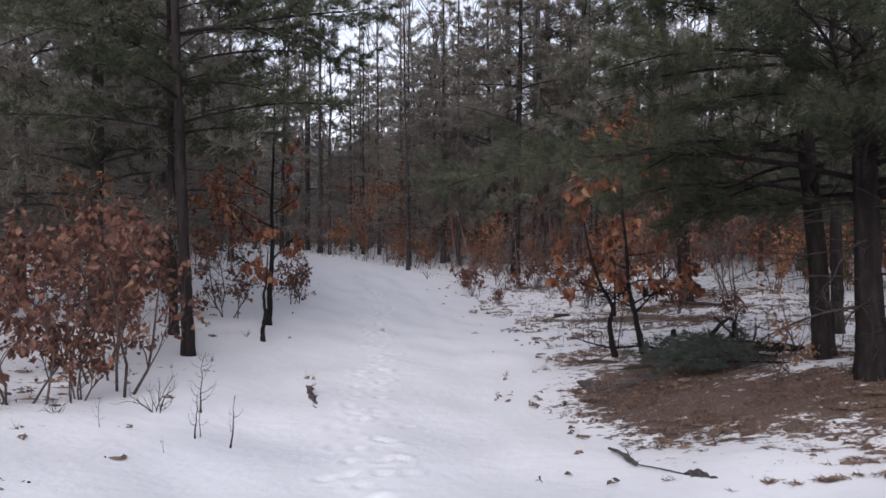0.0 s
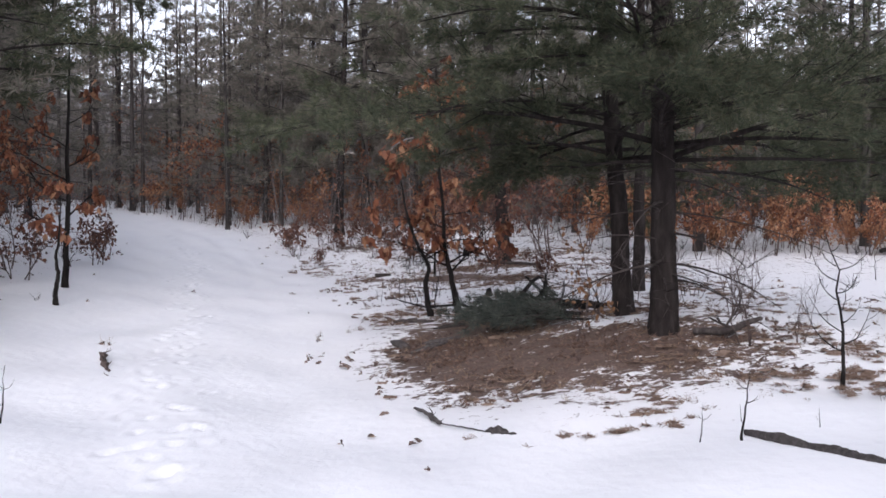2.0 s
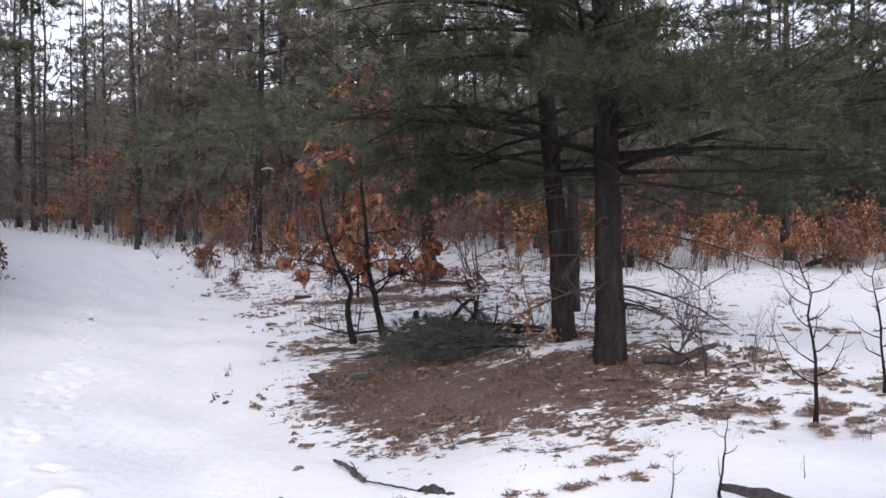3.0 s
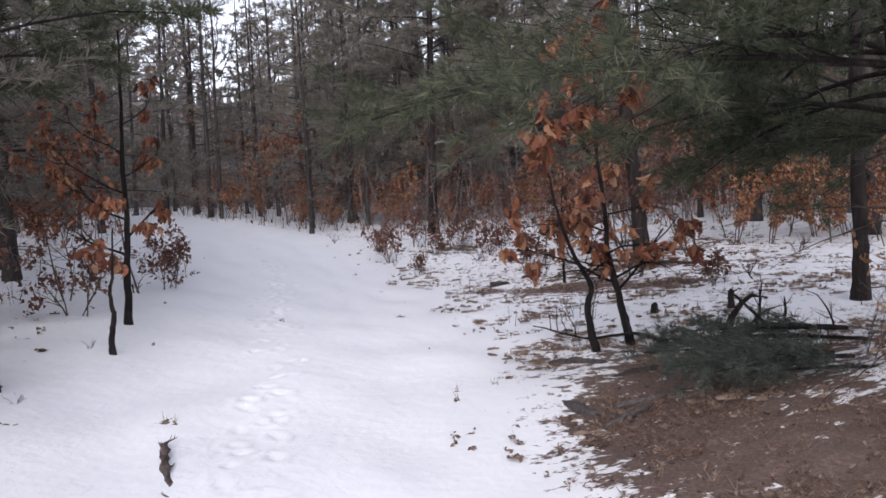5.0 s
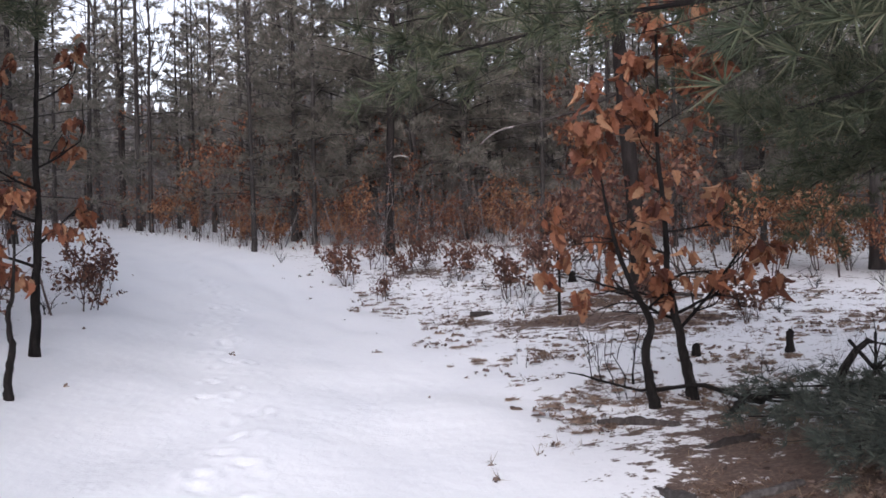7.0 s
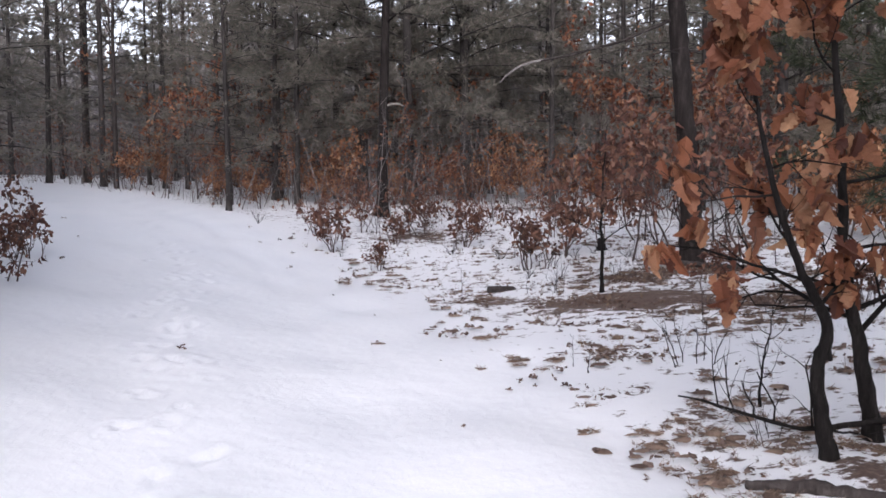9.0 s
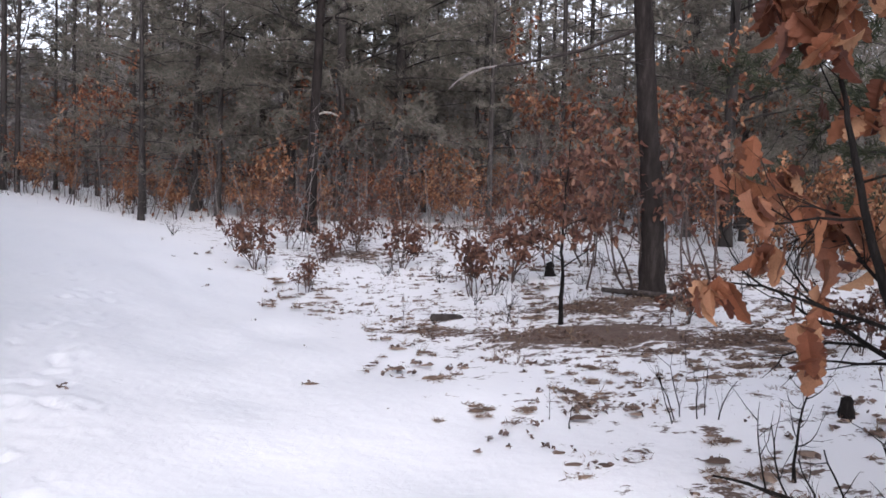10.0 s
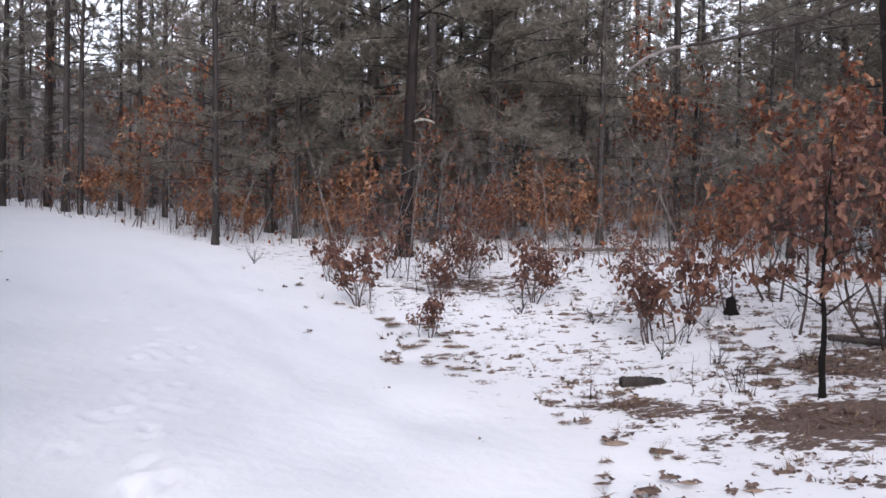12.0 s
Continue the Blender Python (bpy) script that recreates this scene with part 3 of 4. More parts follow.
def fill(wanted, x0, x1, y0, y1, gap, kinds, odds):
    done = 0
    for attempt in range(wanted * 40):
        x, y = rng.uniform(x0, x1), rng.uniform(y0, y1)
        if open_ground(x, y) or any(abs(x - a) < gap and math.hypot(x - a, y - b) < gap for a, b in taken):
            continue
        taken.append((x, y))
        plant(int(rng.choice(kinds, p=odds)), x, y, rng.uniform(0.75, 1.15), rng.uniform(0, 360))
        done += 1
        if done == wanted:
            return


fill(6, -14, -5, 4, 22, 1.5, [0, 1, 3], [0.15, 0.6, 0.25])
fill(7, 9, 20, 18.5, 25, 1.7, [0, 1, 3], [0.4, 0.4, 0.2])
fill(62, -16, 22, 23, 37, 1.25, [2, 3, 4], [0.2, 0.15, 0.65])
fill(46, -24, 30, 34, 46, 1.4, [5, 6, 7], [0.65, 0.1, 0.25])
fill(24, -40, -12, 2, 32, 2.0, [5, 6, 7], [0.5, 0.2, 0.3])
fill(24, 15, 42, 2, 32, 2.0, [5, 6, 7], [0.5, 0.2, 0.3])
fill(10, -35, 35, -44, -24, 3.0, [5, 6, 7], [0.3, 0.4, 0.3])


def far_wood():
    """The thick wood further off, as one body of stems and needle sprays."""
    r = np.random.default_rng(91)
    wood, green, haze = Soup(), Soup(), Soup()
    for i in range(340):
        a = r.uniform(-0.75, 0.75) if i < 170 else r.uniform(0.75, 5.53)
        d = r.uniform(40, 60)
        x, y = d * math.sin(a), 4 + d * math.cos(a)
        if abs((x + 0.3) * 0.912 - (y - 10) * 0.41) < 0.65 and y > 0:
            continue
        z, h = float(land(x, y)), r.uniform(7.5, 13.5)
        top = np.array([x + r.normal(0, 0.3), y, z + h])
        tube(wood, np.stack([[x, y, z - 0.2], (top + [x, y, z]) / 2, top]), [0.08, 0.06, 0.02], 4)
        low = r.choice([0.02, 0.1, 0.35], p=[0.75, 0.15, 0.1])
        n = 330
        f = r.uniform(low, 1.0, n)
        ang = r.uniform(0, 6.28, n)
        # whorls of boughs give the crown an uneven outline
        reach = (1.9 * (1 - f) ** 0.7 + 0.25) * (0.45 + 0.75 * np.abs(np.sin(f * 17 + i)) * r.uniform(0.4, 1.1, n))
        at = np.stack([x + np.cos(ang) * reach, y + np.sin(ang) * reach, z + f * h + 0.15 * reach], -1)
        needles(green, at, np.stack([np.cos(ang), np.sin(ang), np.full(n, 0.3)], -1), 1, 0.68, 0.15, r, 0.5)
        at = at[::5] + r.normal(0, 0.4, (len(at[::5]), 3))
        needles(haze, at, r.normal(0, 1, at.shape) + [0, 0, 0.8], 1, 1.3, 0.035, r, 0.3)
    wood_ob = thing("far_wood", "thick far pine wood of grey stems and dull green needles", "forest", kind="stuff")
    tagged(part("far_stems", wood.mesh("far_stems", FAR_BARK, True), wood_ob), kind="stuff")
    tagged(part("far_twigs", haze.mesh("far_twigs", PALE_HAZE_TWIG), wood_ob), kind="stuff")
    tagged(part("far_needles", green.mesh("far_needles", HAZE_PINE), wood_ob), kind="stuff")


def thicket():
    """Grey-brown brush under the wood: thin stems with a few clinging leaves, past counting."""
    r = np.random.default_rng(92)
    sticks, leaf = Soup(), Soup()
    n = 7600
    x, y = r.uniform(-34, 38, n), r.uniform(23, 66, n)
    side = x - trail_x(y)
    keep = ((np.abs(side) > 2.3) | (y > 35)) & ((y > 27.5) | (side < -3.5) | (side > 3.4))
    x, y = x[keep], y[keep]
    n = len(x)
    root = np.stack([x, y, land(x, y) - 0.05], -1)
    way = unit(np.stack([r.normal(0, 0.22, n), r.normal(0, 0.22, n), np.ones(n)], -1))
    ln = r.uniform(0.6, 3.4, (n, 1))
    s = unit(np.cross(way, r.normal(size=(n, 3)))) * r.uniform(0.006, 0.018, (n, 1))
    sticks.add(np.stack([root - s, root + s, root + way * ln], 1).reshape(-1, 3), np.arange(3 * n).reshape(-1, 3))
    at = np.repeat(root + way * ln * 0.5, 9, 0) + np.stack([r.normal(0, 0.3, n * 9), r.normal(0, 0.3, n * 9), r.normal(0, 0.75, n * 9)], -1)
    needles(sticks, at, np.repeat(way, 9, 0), 1, 0.5, 0.012, r, 0.8)
    pick = at[r.uniform(size=len(at)) < 0.6]
    leaves(leaf, pick, 0.105, DIAMOND, r)
    brush = thing("brush", "tangled grey-brown brush with scattered withered leaves", "undergrowth", kind="stuff")
    tagged(part("stems", sticks.mesh("stems", PALE_HAZE_TWIG), brush), kind="stuff")
    tagged(part("leaves", leaf.mesh("leaves", OAK_LEAF), brush), kind="stuff")


def mist_backdrop():
    """Two ragged treetop-shaped rings, added to glow like pale mist between the stems."""
    r = np.random.default_rng(93)
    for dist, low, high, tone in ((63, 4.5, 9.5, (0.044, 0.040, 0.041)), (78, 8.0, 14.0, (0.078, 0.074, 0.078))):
        m, nt, bsdf = material("mist_glow")
        # Emission replaces any lit surface here, giving the gaps a hazy grey
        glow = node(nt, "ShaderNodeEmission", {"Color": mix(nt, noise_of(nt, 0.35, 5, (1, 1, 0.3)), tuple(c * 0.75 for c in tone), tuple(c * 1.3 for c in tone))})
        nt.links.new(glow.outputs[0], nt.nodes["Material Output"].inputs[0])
        n = 1500
        a = np.linspace(0, 2 * np.pi, n, endpoint=False)
        top = np.interp(a, np.linspace(0, 2 * np.pi, 61), np.append(w := r.uniform(low, high, 60), w[0]))
        top = top + r.uniform(-1.6, 1.6, n) + 1.3 * np.abs(np.sin(a * 71))
        x, y = dist * np.sin(a), 6 + dist * np.cos(a)
        g = land(x, y)
        soup = Soup()
        j = np.arange(n)
        k = (j + 1) % n
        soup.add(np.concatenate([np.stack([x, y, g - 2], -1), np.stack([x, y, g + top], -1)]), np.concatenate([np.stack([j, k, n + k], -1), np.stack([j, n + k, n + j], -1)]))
        tagged(new("backdrop", soup.mesh("backdrop", m)), "glowing treetop-shaped rings added to imitate mist behind the wood", "forest", kind="structure")


mist_backdrop()
far_wood()
thicket()

# low drooping boughs of the foremost mound pine
MOUND_BOUGHS = [(MOUND_PINE, *b) for b in ((1.5, -8, 3.3, 0.10), (1.42, 32, 2.9, 0.14), (1.5, 128, 1.7, 0.12), (1.65, -45, 2.6, 0.16), (2.1, 268, 1.3, 0.1), (2.35, 205, 1.7, 0.14),
                                             (2.75, 232, 2.1, 0.12), (3.35, 182, 2.0, 0.12), (3.7, 250, 2.3, 0.1), (4.1, 215, 2.2, 0.08))]
MOUND_BOUGHS += [(LEANING_PINE, *b) for b in ((1.9, 118, 1.7, 0.42), (1.75, 142, 1.35, 0.4), (2.2, 104, 1.9, 0.4), (2.0, 188, 1.5, 0.15), (2.4, 222, 1.8, 0.14), (2.85, 172, 1.7, 0.12), (3.2, 240, 2.1, 0.1), (3.6, 192, 2.0, 0.1), (4.1, 205, 1.9, 0.08), (4.4, 250, 2.0, 0.06))]
for owner, z0, az, ln, sag in MOUND_BOUGHS:
    wood, green = Soup(), Soup()
    low_limb = limb_line(np.array([-0.07 * z0 if owner is LEANING_PINE else -0.01, 0.01, z0]), radians(az), ln, 0.06, sag, rng)
    tube(wood, low_limb, np.linspace(0.022, 0.004, len(low_limb)), 6)
    dress_limb(wood, green, low_limb, 0.02, (18, 0.115, 0.0078), rng, 20, 7, 0.35, 0.6)
    low_part = part("limb", wood.mesh("limb", PINE_BARK, True), owner)
    part("needles", green.mesh("needles", WHITE_PINE), low_part, "dark green soft pine needles")
for i in range(9):
    wood = Soup()
    z0, az, ln = rng.uniform(0.35, 1.5), radians(rng.choice([-40, -10, 15, 40, 165, 195, 230]) + rng.normal(0, 12)), rng.uniform(0.6, 1.4)
    dead = limb_line(np.array([0.0, 0.0, z0]), az, ln, 0.0, 0.35, rng)
    tube(wood, dead, np.linspace(0.013, 0.003, len(dead)), 5)
    for j in range(5):
        at = dead[rng.integers(1, len(dead))]
        grow(wood, at, [math.cos(az) + rng.normal(0, 0.6), math.sin(az) + rng.normal(0, 0.6), rng.normal(-0.15, 0.3)], rng.uniform(0.15, 0.4), 0.0045, 1, rng, [], 0.7, 0.0, 4)
    part("dead_limb", wood.mesh("dead_limb", DEAD_WOOD, True), MOUND_PINE, "thin bare dead limb")
# a long bough of the bank pine reaches out over the trail
wood, green = Soup(), Soup()
reach = limb_line(np.array([0.0, 0.0, 4.0]), radians(-14), 2.55, 0.06, 0.08, rng)
tube(wood, reach, np.linspace(0.028, 0.005, len(reach)), 6)
dress_limb(wood, green, reach, 0.024, (13, 0.14, 0.012), rng, 26, 10, 0.2)
bough = part("limb", wood.mesh("limb", PINE_BARK, True), BANK_PINE)
part("needles", green.mesh("needles", WHITE_PINE), bough, "dark green soft pine needles")


# ---- bare hardwoods, oaks and shrubs ----
def bare_tree(label, seed, h):
    r = np.random.default_rng(seed)
    tree = thing("bare_tree", label, "tree", "bare hardwoods")
    wood, fine, tips = Soup(), Soup(), []
    line = trunk_line(h, (r.normal(0, 0.02), 0), 0.03, r)
    line[0, 2] = -0.15
    tube(wood, line, np.linspace(0.085, 0.012, len(line)), 7)
    part("trunk", wood.mesh("trunk", DEAD_WOOD, True), tree)
    for i in range(22):
        z = h * (0.38 + 0.6 * (i + r.uniform(0, 0.8)) / 22)
        p = np.array([np.interp(z, line[:, 2], line[:, 0]), np.interp(z, line[:, 2], line[:, 1]), z])
        a = r.uniform(0, 6.28)
        grow(fine, p, [math.cos(a), math.sin(a), 1.2], h * 0.16 * r.uniform(0.6, 1.2), 0.022, 2, r, tips, 0.5, 0.3, 3)
    tagged(part("twigwork", fine.mesh("twigwork", DEAD_WOOD), tree, "fine bare grey upswept twigs"), kind="stuff")
    return tree


HARDWOODS = [bare_tree("tall bare grey hardwood among pines", 111, 12.0), bare_tree("slim leafless hardwood of the wood", 112, 10.0)]
for i, (x, y, s) in enumerate([(-3.2, 35, 1.0), (-1.0, 37.5, 1.1), (0.8, 39, 1.0), (-6.5, 36.5, 1.05), (2.2, 36, 0.95), (-9.5, 34, 1.0), (5.0, 38.5, 1.1), (-12.5, 31, 0.95), (-2.0, 41, 1.15), (10.5, 37.5, 1.0), (-8.0, 40, 1.1), (14.5, 33, 1.0), (-16, 34, 1.0), (18.5, 27, 0.9), (4.0, 42, 1.1), (-5.0, 33.2, 0.85)]):
    m = on_land(x, y, 0.0, 77 * i, s)
    if i < 2:
        HARDWOODS[i].matrix_basis = m
    else:
        copy_thing(HARDWOODS[i % 2], m)

RUST = "young oak sapling with rust-brown withered leaves"
BUSHES = [
    oak_bush(RUST, 41, 1.7, 3, RED_LEAF, 4, 0.082, group="oak saplings", spread=0.8, bare_to=0.18, up=0.2),
    oak_bush(RUST + ", spreading", 42, 1.3, 4, RED_LEAF, 4, 0.076, SMALL_LEAVES, group="oak saplings", bare_to=0.15, spread=0.75, up=0.18),
    oak_bush(RUST + " on one thin stem", 43, 2.4, 1, OAK_LEAF, 3, 0.10, group="oak saplings", depth=3),
    oak_bush("low oak shrub with sparse dark red-brown leaves", 44, 0.9, 5, RED_LEAF, 2, 0.075, group="oak saplings"),
    oak_bush(RUST + " of tree height", 45, 3.0, 2, OAK_LEAF, 3, 0.12, SMALL_LEAVES, group="oak saplings", depth=3),
    oak_bush("thin far oak sapling with scattered brown leaves", 46, 2.3, 2, OAK_LEAF, 6, 0.105, DIAMOND, group="oak saplings"),
    oak_bush("far oak sapling with dull red-brown leaves", 47, 1.7, 3, RED_LEAF, 5, 0.1, DIAMOND, group="oak saplings"),
    oak_bush("tall far oak with a loose rust-brown crown", 48, 3.4, 1, OAK_LEAF, 4, 0.115, DIAMOND, group="oak saplings", depth=3),
    oak_bush("small oak sapling with pale tan leaves", 50, 1.05, 1, TAN_LEAF, 2, 0.065, group="oak saplings", bare_to=0.1),
    oak_bush("hedge oak thick with orange-tan dead leaves", 58, 2.0, 3, HEDGE_LEAF, 7, 0.12, DIAMOND, group="oak saplings", bare_to=0.2),
    oak_bush("low hedge oak with orange-tan dead leaves", 59, 1.5, 3, HEDGE_LEAF, 6, 0.11, DIAMOND, group="oak saplings", bare_to=0.15),
]
def bare_sapling(label, seed, h, r0, shoots, twiglets, name="bare_shrub", group="bare shrubs"):
    rng = np.random.default_rng(seed)
    shrub = thing(name, label, "shrub", group)
    z = np.linspace(0, 1, 9)
    line = np.stack([np.cumsum(rng.normal(0, 0.022 * h, 9)) * z ** 0.5, np.cumsum(rng.normal(0, 0.022 * h, 9)) * z ** 0.5, z * h - 0.03], -1)
    wood, fine = Soup(), Soup()
    tube(wood, line, r0 * (1 - 0.8 * z) + r0 * 0.5 * np.exp(-z * h / 0.03), 6, 0.06, rng)
    part("stem", wood.mesh("stem", OAK_BARK, True), shrub)
    az = rng.uniform(0, 6.28)
    for i in range(shoots):
        f = 0.22 + 0.72 * (i + rng.uniform(0, 0.9)) / shoots
        p = np.array([np.interp(f, z, line[:, a]) for a in range(3)])
        az += 2.4 + rng.normal(0, 0.5)
        ln = h * rng.uniform(0.25, 0.5) * (1.15 - 0.7 * f)
        u = np.linspace(0, 1, 6)[:, None]
        out = np.array([math.cos(az), math.sin(az), 0.0])
        pts = p + out * ln * (u - 0.35 * u * u) + np.array([0, 0, 1.0]) * ln * (0.15 * u + rng.uniform(0.3, 0.8) * u * u) + np.cumsum(rng.normal(0, 0.018 * ln, (6, 3)), 0)
        rr = r0 * (0.55 - 0.3 * f)
        tube(fine, pts, np.linspace(rr, 0.0012, 6), 4)
        for k in range(twiglets):
            a = pts[rng.integers(1, 5)]
            d = unit(out + rng.normal(0, 0.6, 3) + [0, 0, 0.5])
            tl = ln * rng.uniform(0.15, 0.4)
            tube(fine, [a, a + d * tl * 0.5, a + d * tl + [0, 0, 0.15 * tl]], [rr * 0.4, rr * 0.28, 0.001], 3)
    tagged(part("twigwork", fine.mesh("twigwork", OAK_BARK, True), shrub), kind="stuff")
    return shrub


TWIGS = [
    oak_bush("bare grey-brown twig shrub in the snow", 51, 0.9, 3, None, 0, 0.1, name="bare_shrub", bark=OAK_BARK, group="bare shrubs", stem_r=0.015, spread=0.6, kids=(3, 5)),
    bare_sapling("bare thin sapling with upswept twigs", 52, 1.1, 0.012, 7, 3),
    oak_bush("bare bundle of thin upright stems", 53, 0.8, 6, None, 0, 0.1, name="bare_shrub", bark=OAK_BARK, group="bare shrubs", depth=1, stem_r=0.008, spread=0.4),
    bare_sapling("bare finely branched sapling standing in snow", 56, 1.15, 0.014, 12, 4),
    oak_bush("grey tangle of fine bare twigs", 57, 0.95, 3, None, 0, 0.1, name="bare_shrub", bark=TWIG_BARK, group="bare shrubs", depth=3, stem_r=0.008, spread=0.9),
]
used = set()


def set_out(stock, k, x, y, size, turn):
    m = on_land(x, y, 0.0, turn, size)
    if stock[k] in used:
        return copy_thing(stock[k], m)
    used.add(stock[k])
    stock[k].matrix_basis = m
    return stock[k]


PLACED = [  # x, y, which, size
    (-3.23, 8.16, 0, 1.1), (-3.76, 7.36, 1, 0.95), (-4.26, 9.28, 0, 0.95), (-4.9, 8.3, 1, 1.2), (-3.6, 8.5, 0, 0.9), (-3.45, 7.75, 3, 0.9),
    (-4.7, 10.8, 0, 1.05), (-5.6, 9.8, 1, 1.3), (-4.0, 10.0, 1, 1.0), (-3.25, 16.8, 1, 0.85),
    (-3.9, 14.4, 1, 0.9), (-4.4, 15.6, 4, 0.7), (-4.8, 13.2, 1, 1.2), (0.38, 21.75, 3, 1.1),
    (2.08, 23.15, 1, 0.95), (2.9, 18.85, 3, 1.1), (3.66, 19.5, 3, 1.3), (4.25, 18.4, 2, 0.9), (5.7, 17.8, 0, 1.2), (4.5, 14.1, 3, 0.7), (0.96, 20.05, 3, 0.65),
    (4.05, 15.8, 3, 0.75), (6.2, 19.3, 2, 1.0), (5.2, 20.2, 0, 1.0), (-3.5, 18.6, 3, 0.9),
    (1.5, 22.3, 3, 0.9), (2.6, 21.5, 3, 1.1), (1.1, 23.8, 6, 0.65), (3.2, 22.8, 6, 0.75), (0.2, 23.6, 3, 0.8), (4.2, 21.6, 6, 0.85), (2.5, 24.6, 6, 0.8), (0.4, 25.4, 6, 0.6), (3.4, 25.6, 5, 0.7),
    (2.74, 7.7, 8, 0.85), (8.6, 16.6, 4, 0.8), (9.8, 17.4, 2, 1.0), (11.0, 16.4, 4, 0.75),
]
for x, y, k, s in PLACED:
    set_out(BUSHES, k, x, y, s, rng.uniform(0, 360))
for k in range(9):
    if BUSHES[k] not in used:
        set_out(BUSHES, k, -2.5, 30.5, 1, 0)
# a hedge of orange-brown young oaks closes the clearing
for i in range(48):
    x = 7.2 + i * 0.25 + rng.normal(0, 0.3)
    set_out(BUSHES, int(rng.choice([9, 10, 9, 5])), x, 18.4 - 0.16 * (x - 8) + rng.uniform(-0.8, 1.6), rng.uniform(0.7, 1.05), rng.uniform(0, 360))
# young oaks close the view where the trail bends away
for i in range(64):
    x = -9.0 + i * 0.34 + rng.normal(0, 0.3)
    y = 27.6 + rng.uniform(0, 5.5)
    if abs(x - float(trail_x(y))) > 1.9:
        set_out(BUSHES, int(rng.choice([9, 10, 5, 7, 6])), x, y, rng.uniform(0.75, 1.25), rng.uniform(0, 360))
# the brown understorey along the wood's edge
n = tries = 0
while n < 175 and tries < 6000:
    tries += 1
    x, y = rng.uniform(-22, 26), rng.uniform(9, 46)
    side = x - float(trail_x(y))
    if -2.2 < side < 2.2 or (0 < side < 5 and y < 21) or (x < 0 and side > -3.5 and y < 16):
        continue
    if x > 3 and y < 15 + 0.1 * x and x < 12:
        continue
    if 0.2 < x < 3.2 and y < 27.5:
        continue
    if side > 0 and y < 28 and rng.uniform() < 0.35:
        continue
    set_out(BUSHES, int(rng.choice([5, 6, 7] if y > 18 else [0, 1, 2], p=[0.4, 0.35, 0.25])), x, y, rng.uniform(0.7, 1.25), rng.uniform(0, 360))
    n += 1
TWIG_SPOTS = [
    (3.87, 5.52, 3, 0.95), (4.74, 5.89, 3, 0.85), (5.49, 6.27, 3, 0.75), (3.92, 6.76, 4, 0.8), (4.31, 6.69, 4, 0.7), (4.1, 7.5, 4, 1.0), (4.6, 8.0, 4, 1.1), (4.3, 8.8, 4, 1.0), (2.9, 10.2, 4, 0.7), (3.3, 8.9, 4, 0.8),
    (5.85, 6.3, 1, 0.5), (-2.83, 6.72, 1, 0.45), (-2.6, 7.36, 0, 0.45), (-2.27, 7.49, 3, 0.5), (-3.3, 7.0, 0, 0.5), (-2.05, 6.75, 1, 0.62), (-3.5, 7.7, 1, 0.6), (-2.69, 7.48, 1, 0.35), (2.22, 12.04, 3, 0.65),
    (2.35, 13.03, 2, 0.6), (-3.07, 12.3, 0, 0.4), (1.56, 13.4, 1, 0.42), (2.72, 18.24, 0, 0.7), (3.1, 18.7, 2, 1.0),
    (3.1, 14.34, 1, 0.6), (-0.89, 24.75, 0, 0.9), (-2.95, 10.05, 0, 0.42), (3.85, 5.1, 2, 0.3), (3.29, 11.7, 0, 0.55),
    (2.4, 10.7, 0, 0.4), (1.95, 11.5, 2, 0.55), (3.2, 10.6, 1, 0.6), (3.7, 9.9, 2, 0.7), (3.97, 9.95, 4, 0.75), (2.75, 10.9, 1, 0.75), (3.95, 11.0, 0, 0.7),
]
STICK_SPOTS = [
    (2.66, 4.72, 0, 0.85), (3.06, 3.86, 1, 0.95), (2.46, 4.83, 1, 0.45), (3.17, 4.76, 0, 0.3), (-1.76, 6.54, 1, 0.75), (-2.07, 6.68, 0, 0.9),
    (-2.14, 6.18, 1, 0.25), (1.6, 13.2, 0, 0.5),
]
for x, y, k, s in TWIG_SPOTS:
    set_out(TWIGS, k, x, y, s, rng.uniform(0, 360))
STICKS = [
    bare_sapling("single bare stick with short side twigs in snow", 54, 0.5, 0.009, 3, 1, "bare_stick", "bare sticks"),
    bare_sapling("bare forked stick rising from snow", 55, 0.55, 0.009, 4, 2, "bare_stick", "bare sticks"),
]
for x, y, k, s in STICK_SPOTS:
    set_out(STICKS, k, x, y, s, rng.uniform(0, 360))
n = tries = 0
while n < 180 and tries < 6000:
    tries += 1
    x, y = rng.uniform(-14, 18), rng.uniform(8, 40)
    side = x - float(trail_x(y))
    if -2.3 < side < 2.1 or (0 < side < 4.2 and y < 18) or (x > 3 and y < 11):
        continue
    set_out(TWIGS, int(rng.choice([0, 1, 2], p=[0.3, 0.3, 0.4])), x, y, rng.uniform(0.5, 1.15), rng.uniform(0, 360))
    n += 1

# thin bare shoots over the strip between the trail and the wood
for i in range(46):
    x, y = rng.uniform(0.4, 5.6), rng.uniform(16.5, 26.5)
    if x - float(trail_x(y)) > 2.2:
        set_out(TWIGS, int(rng.choice([0, 1, 2, 4])), x, y, rng.uniform(0.35, 0.85), rng.uniform(0, 360))


# ---- the two oaks at the trail's edge ----
LEAF_MESHES, DULL_MESHES = [], []
for v, f in FINE_LEAVES:
    s = Soup()
    s.add(v, f)
    LEAF_MESHES.append(s.mesh("leaf", OAK_LEAF))
    DULL_MESHES.append(s.mesh("leaf", RED_LEAF))


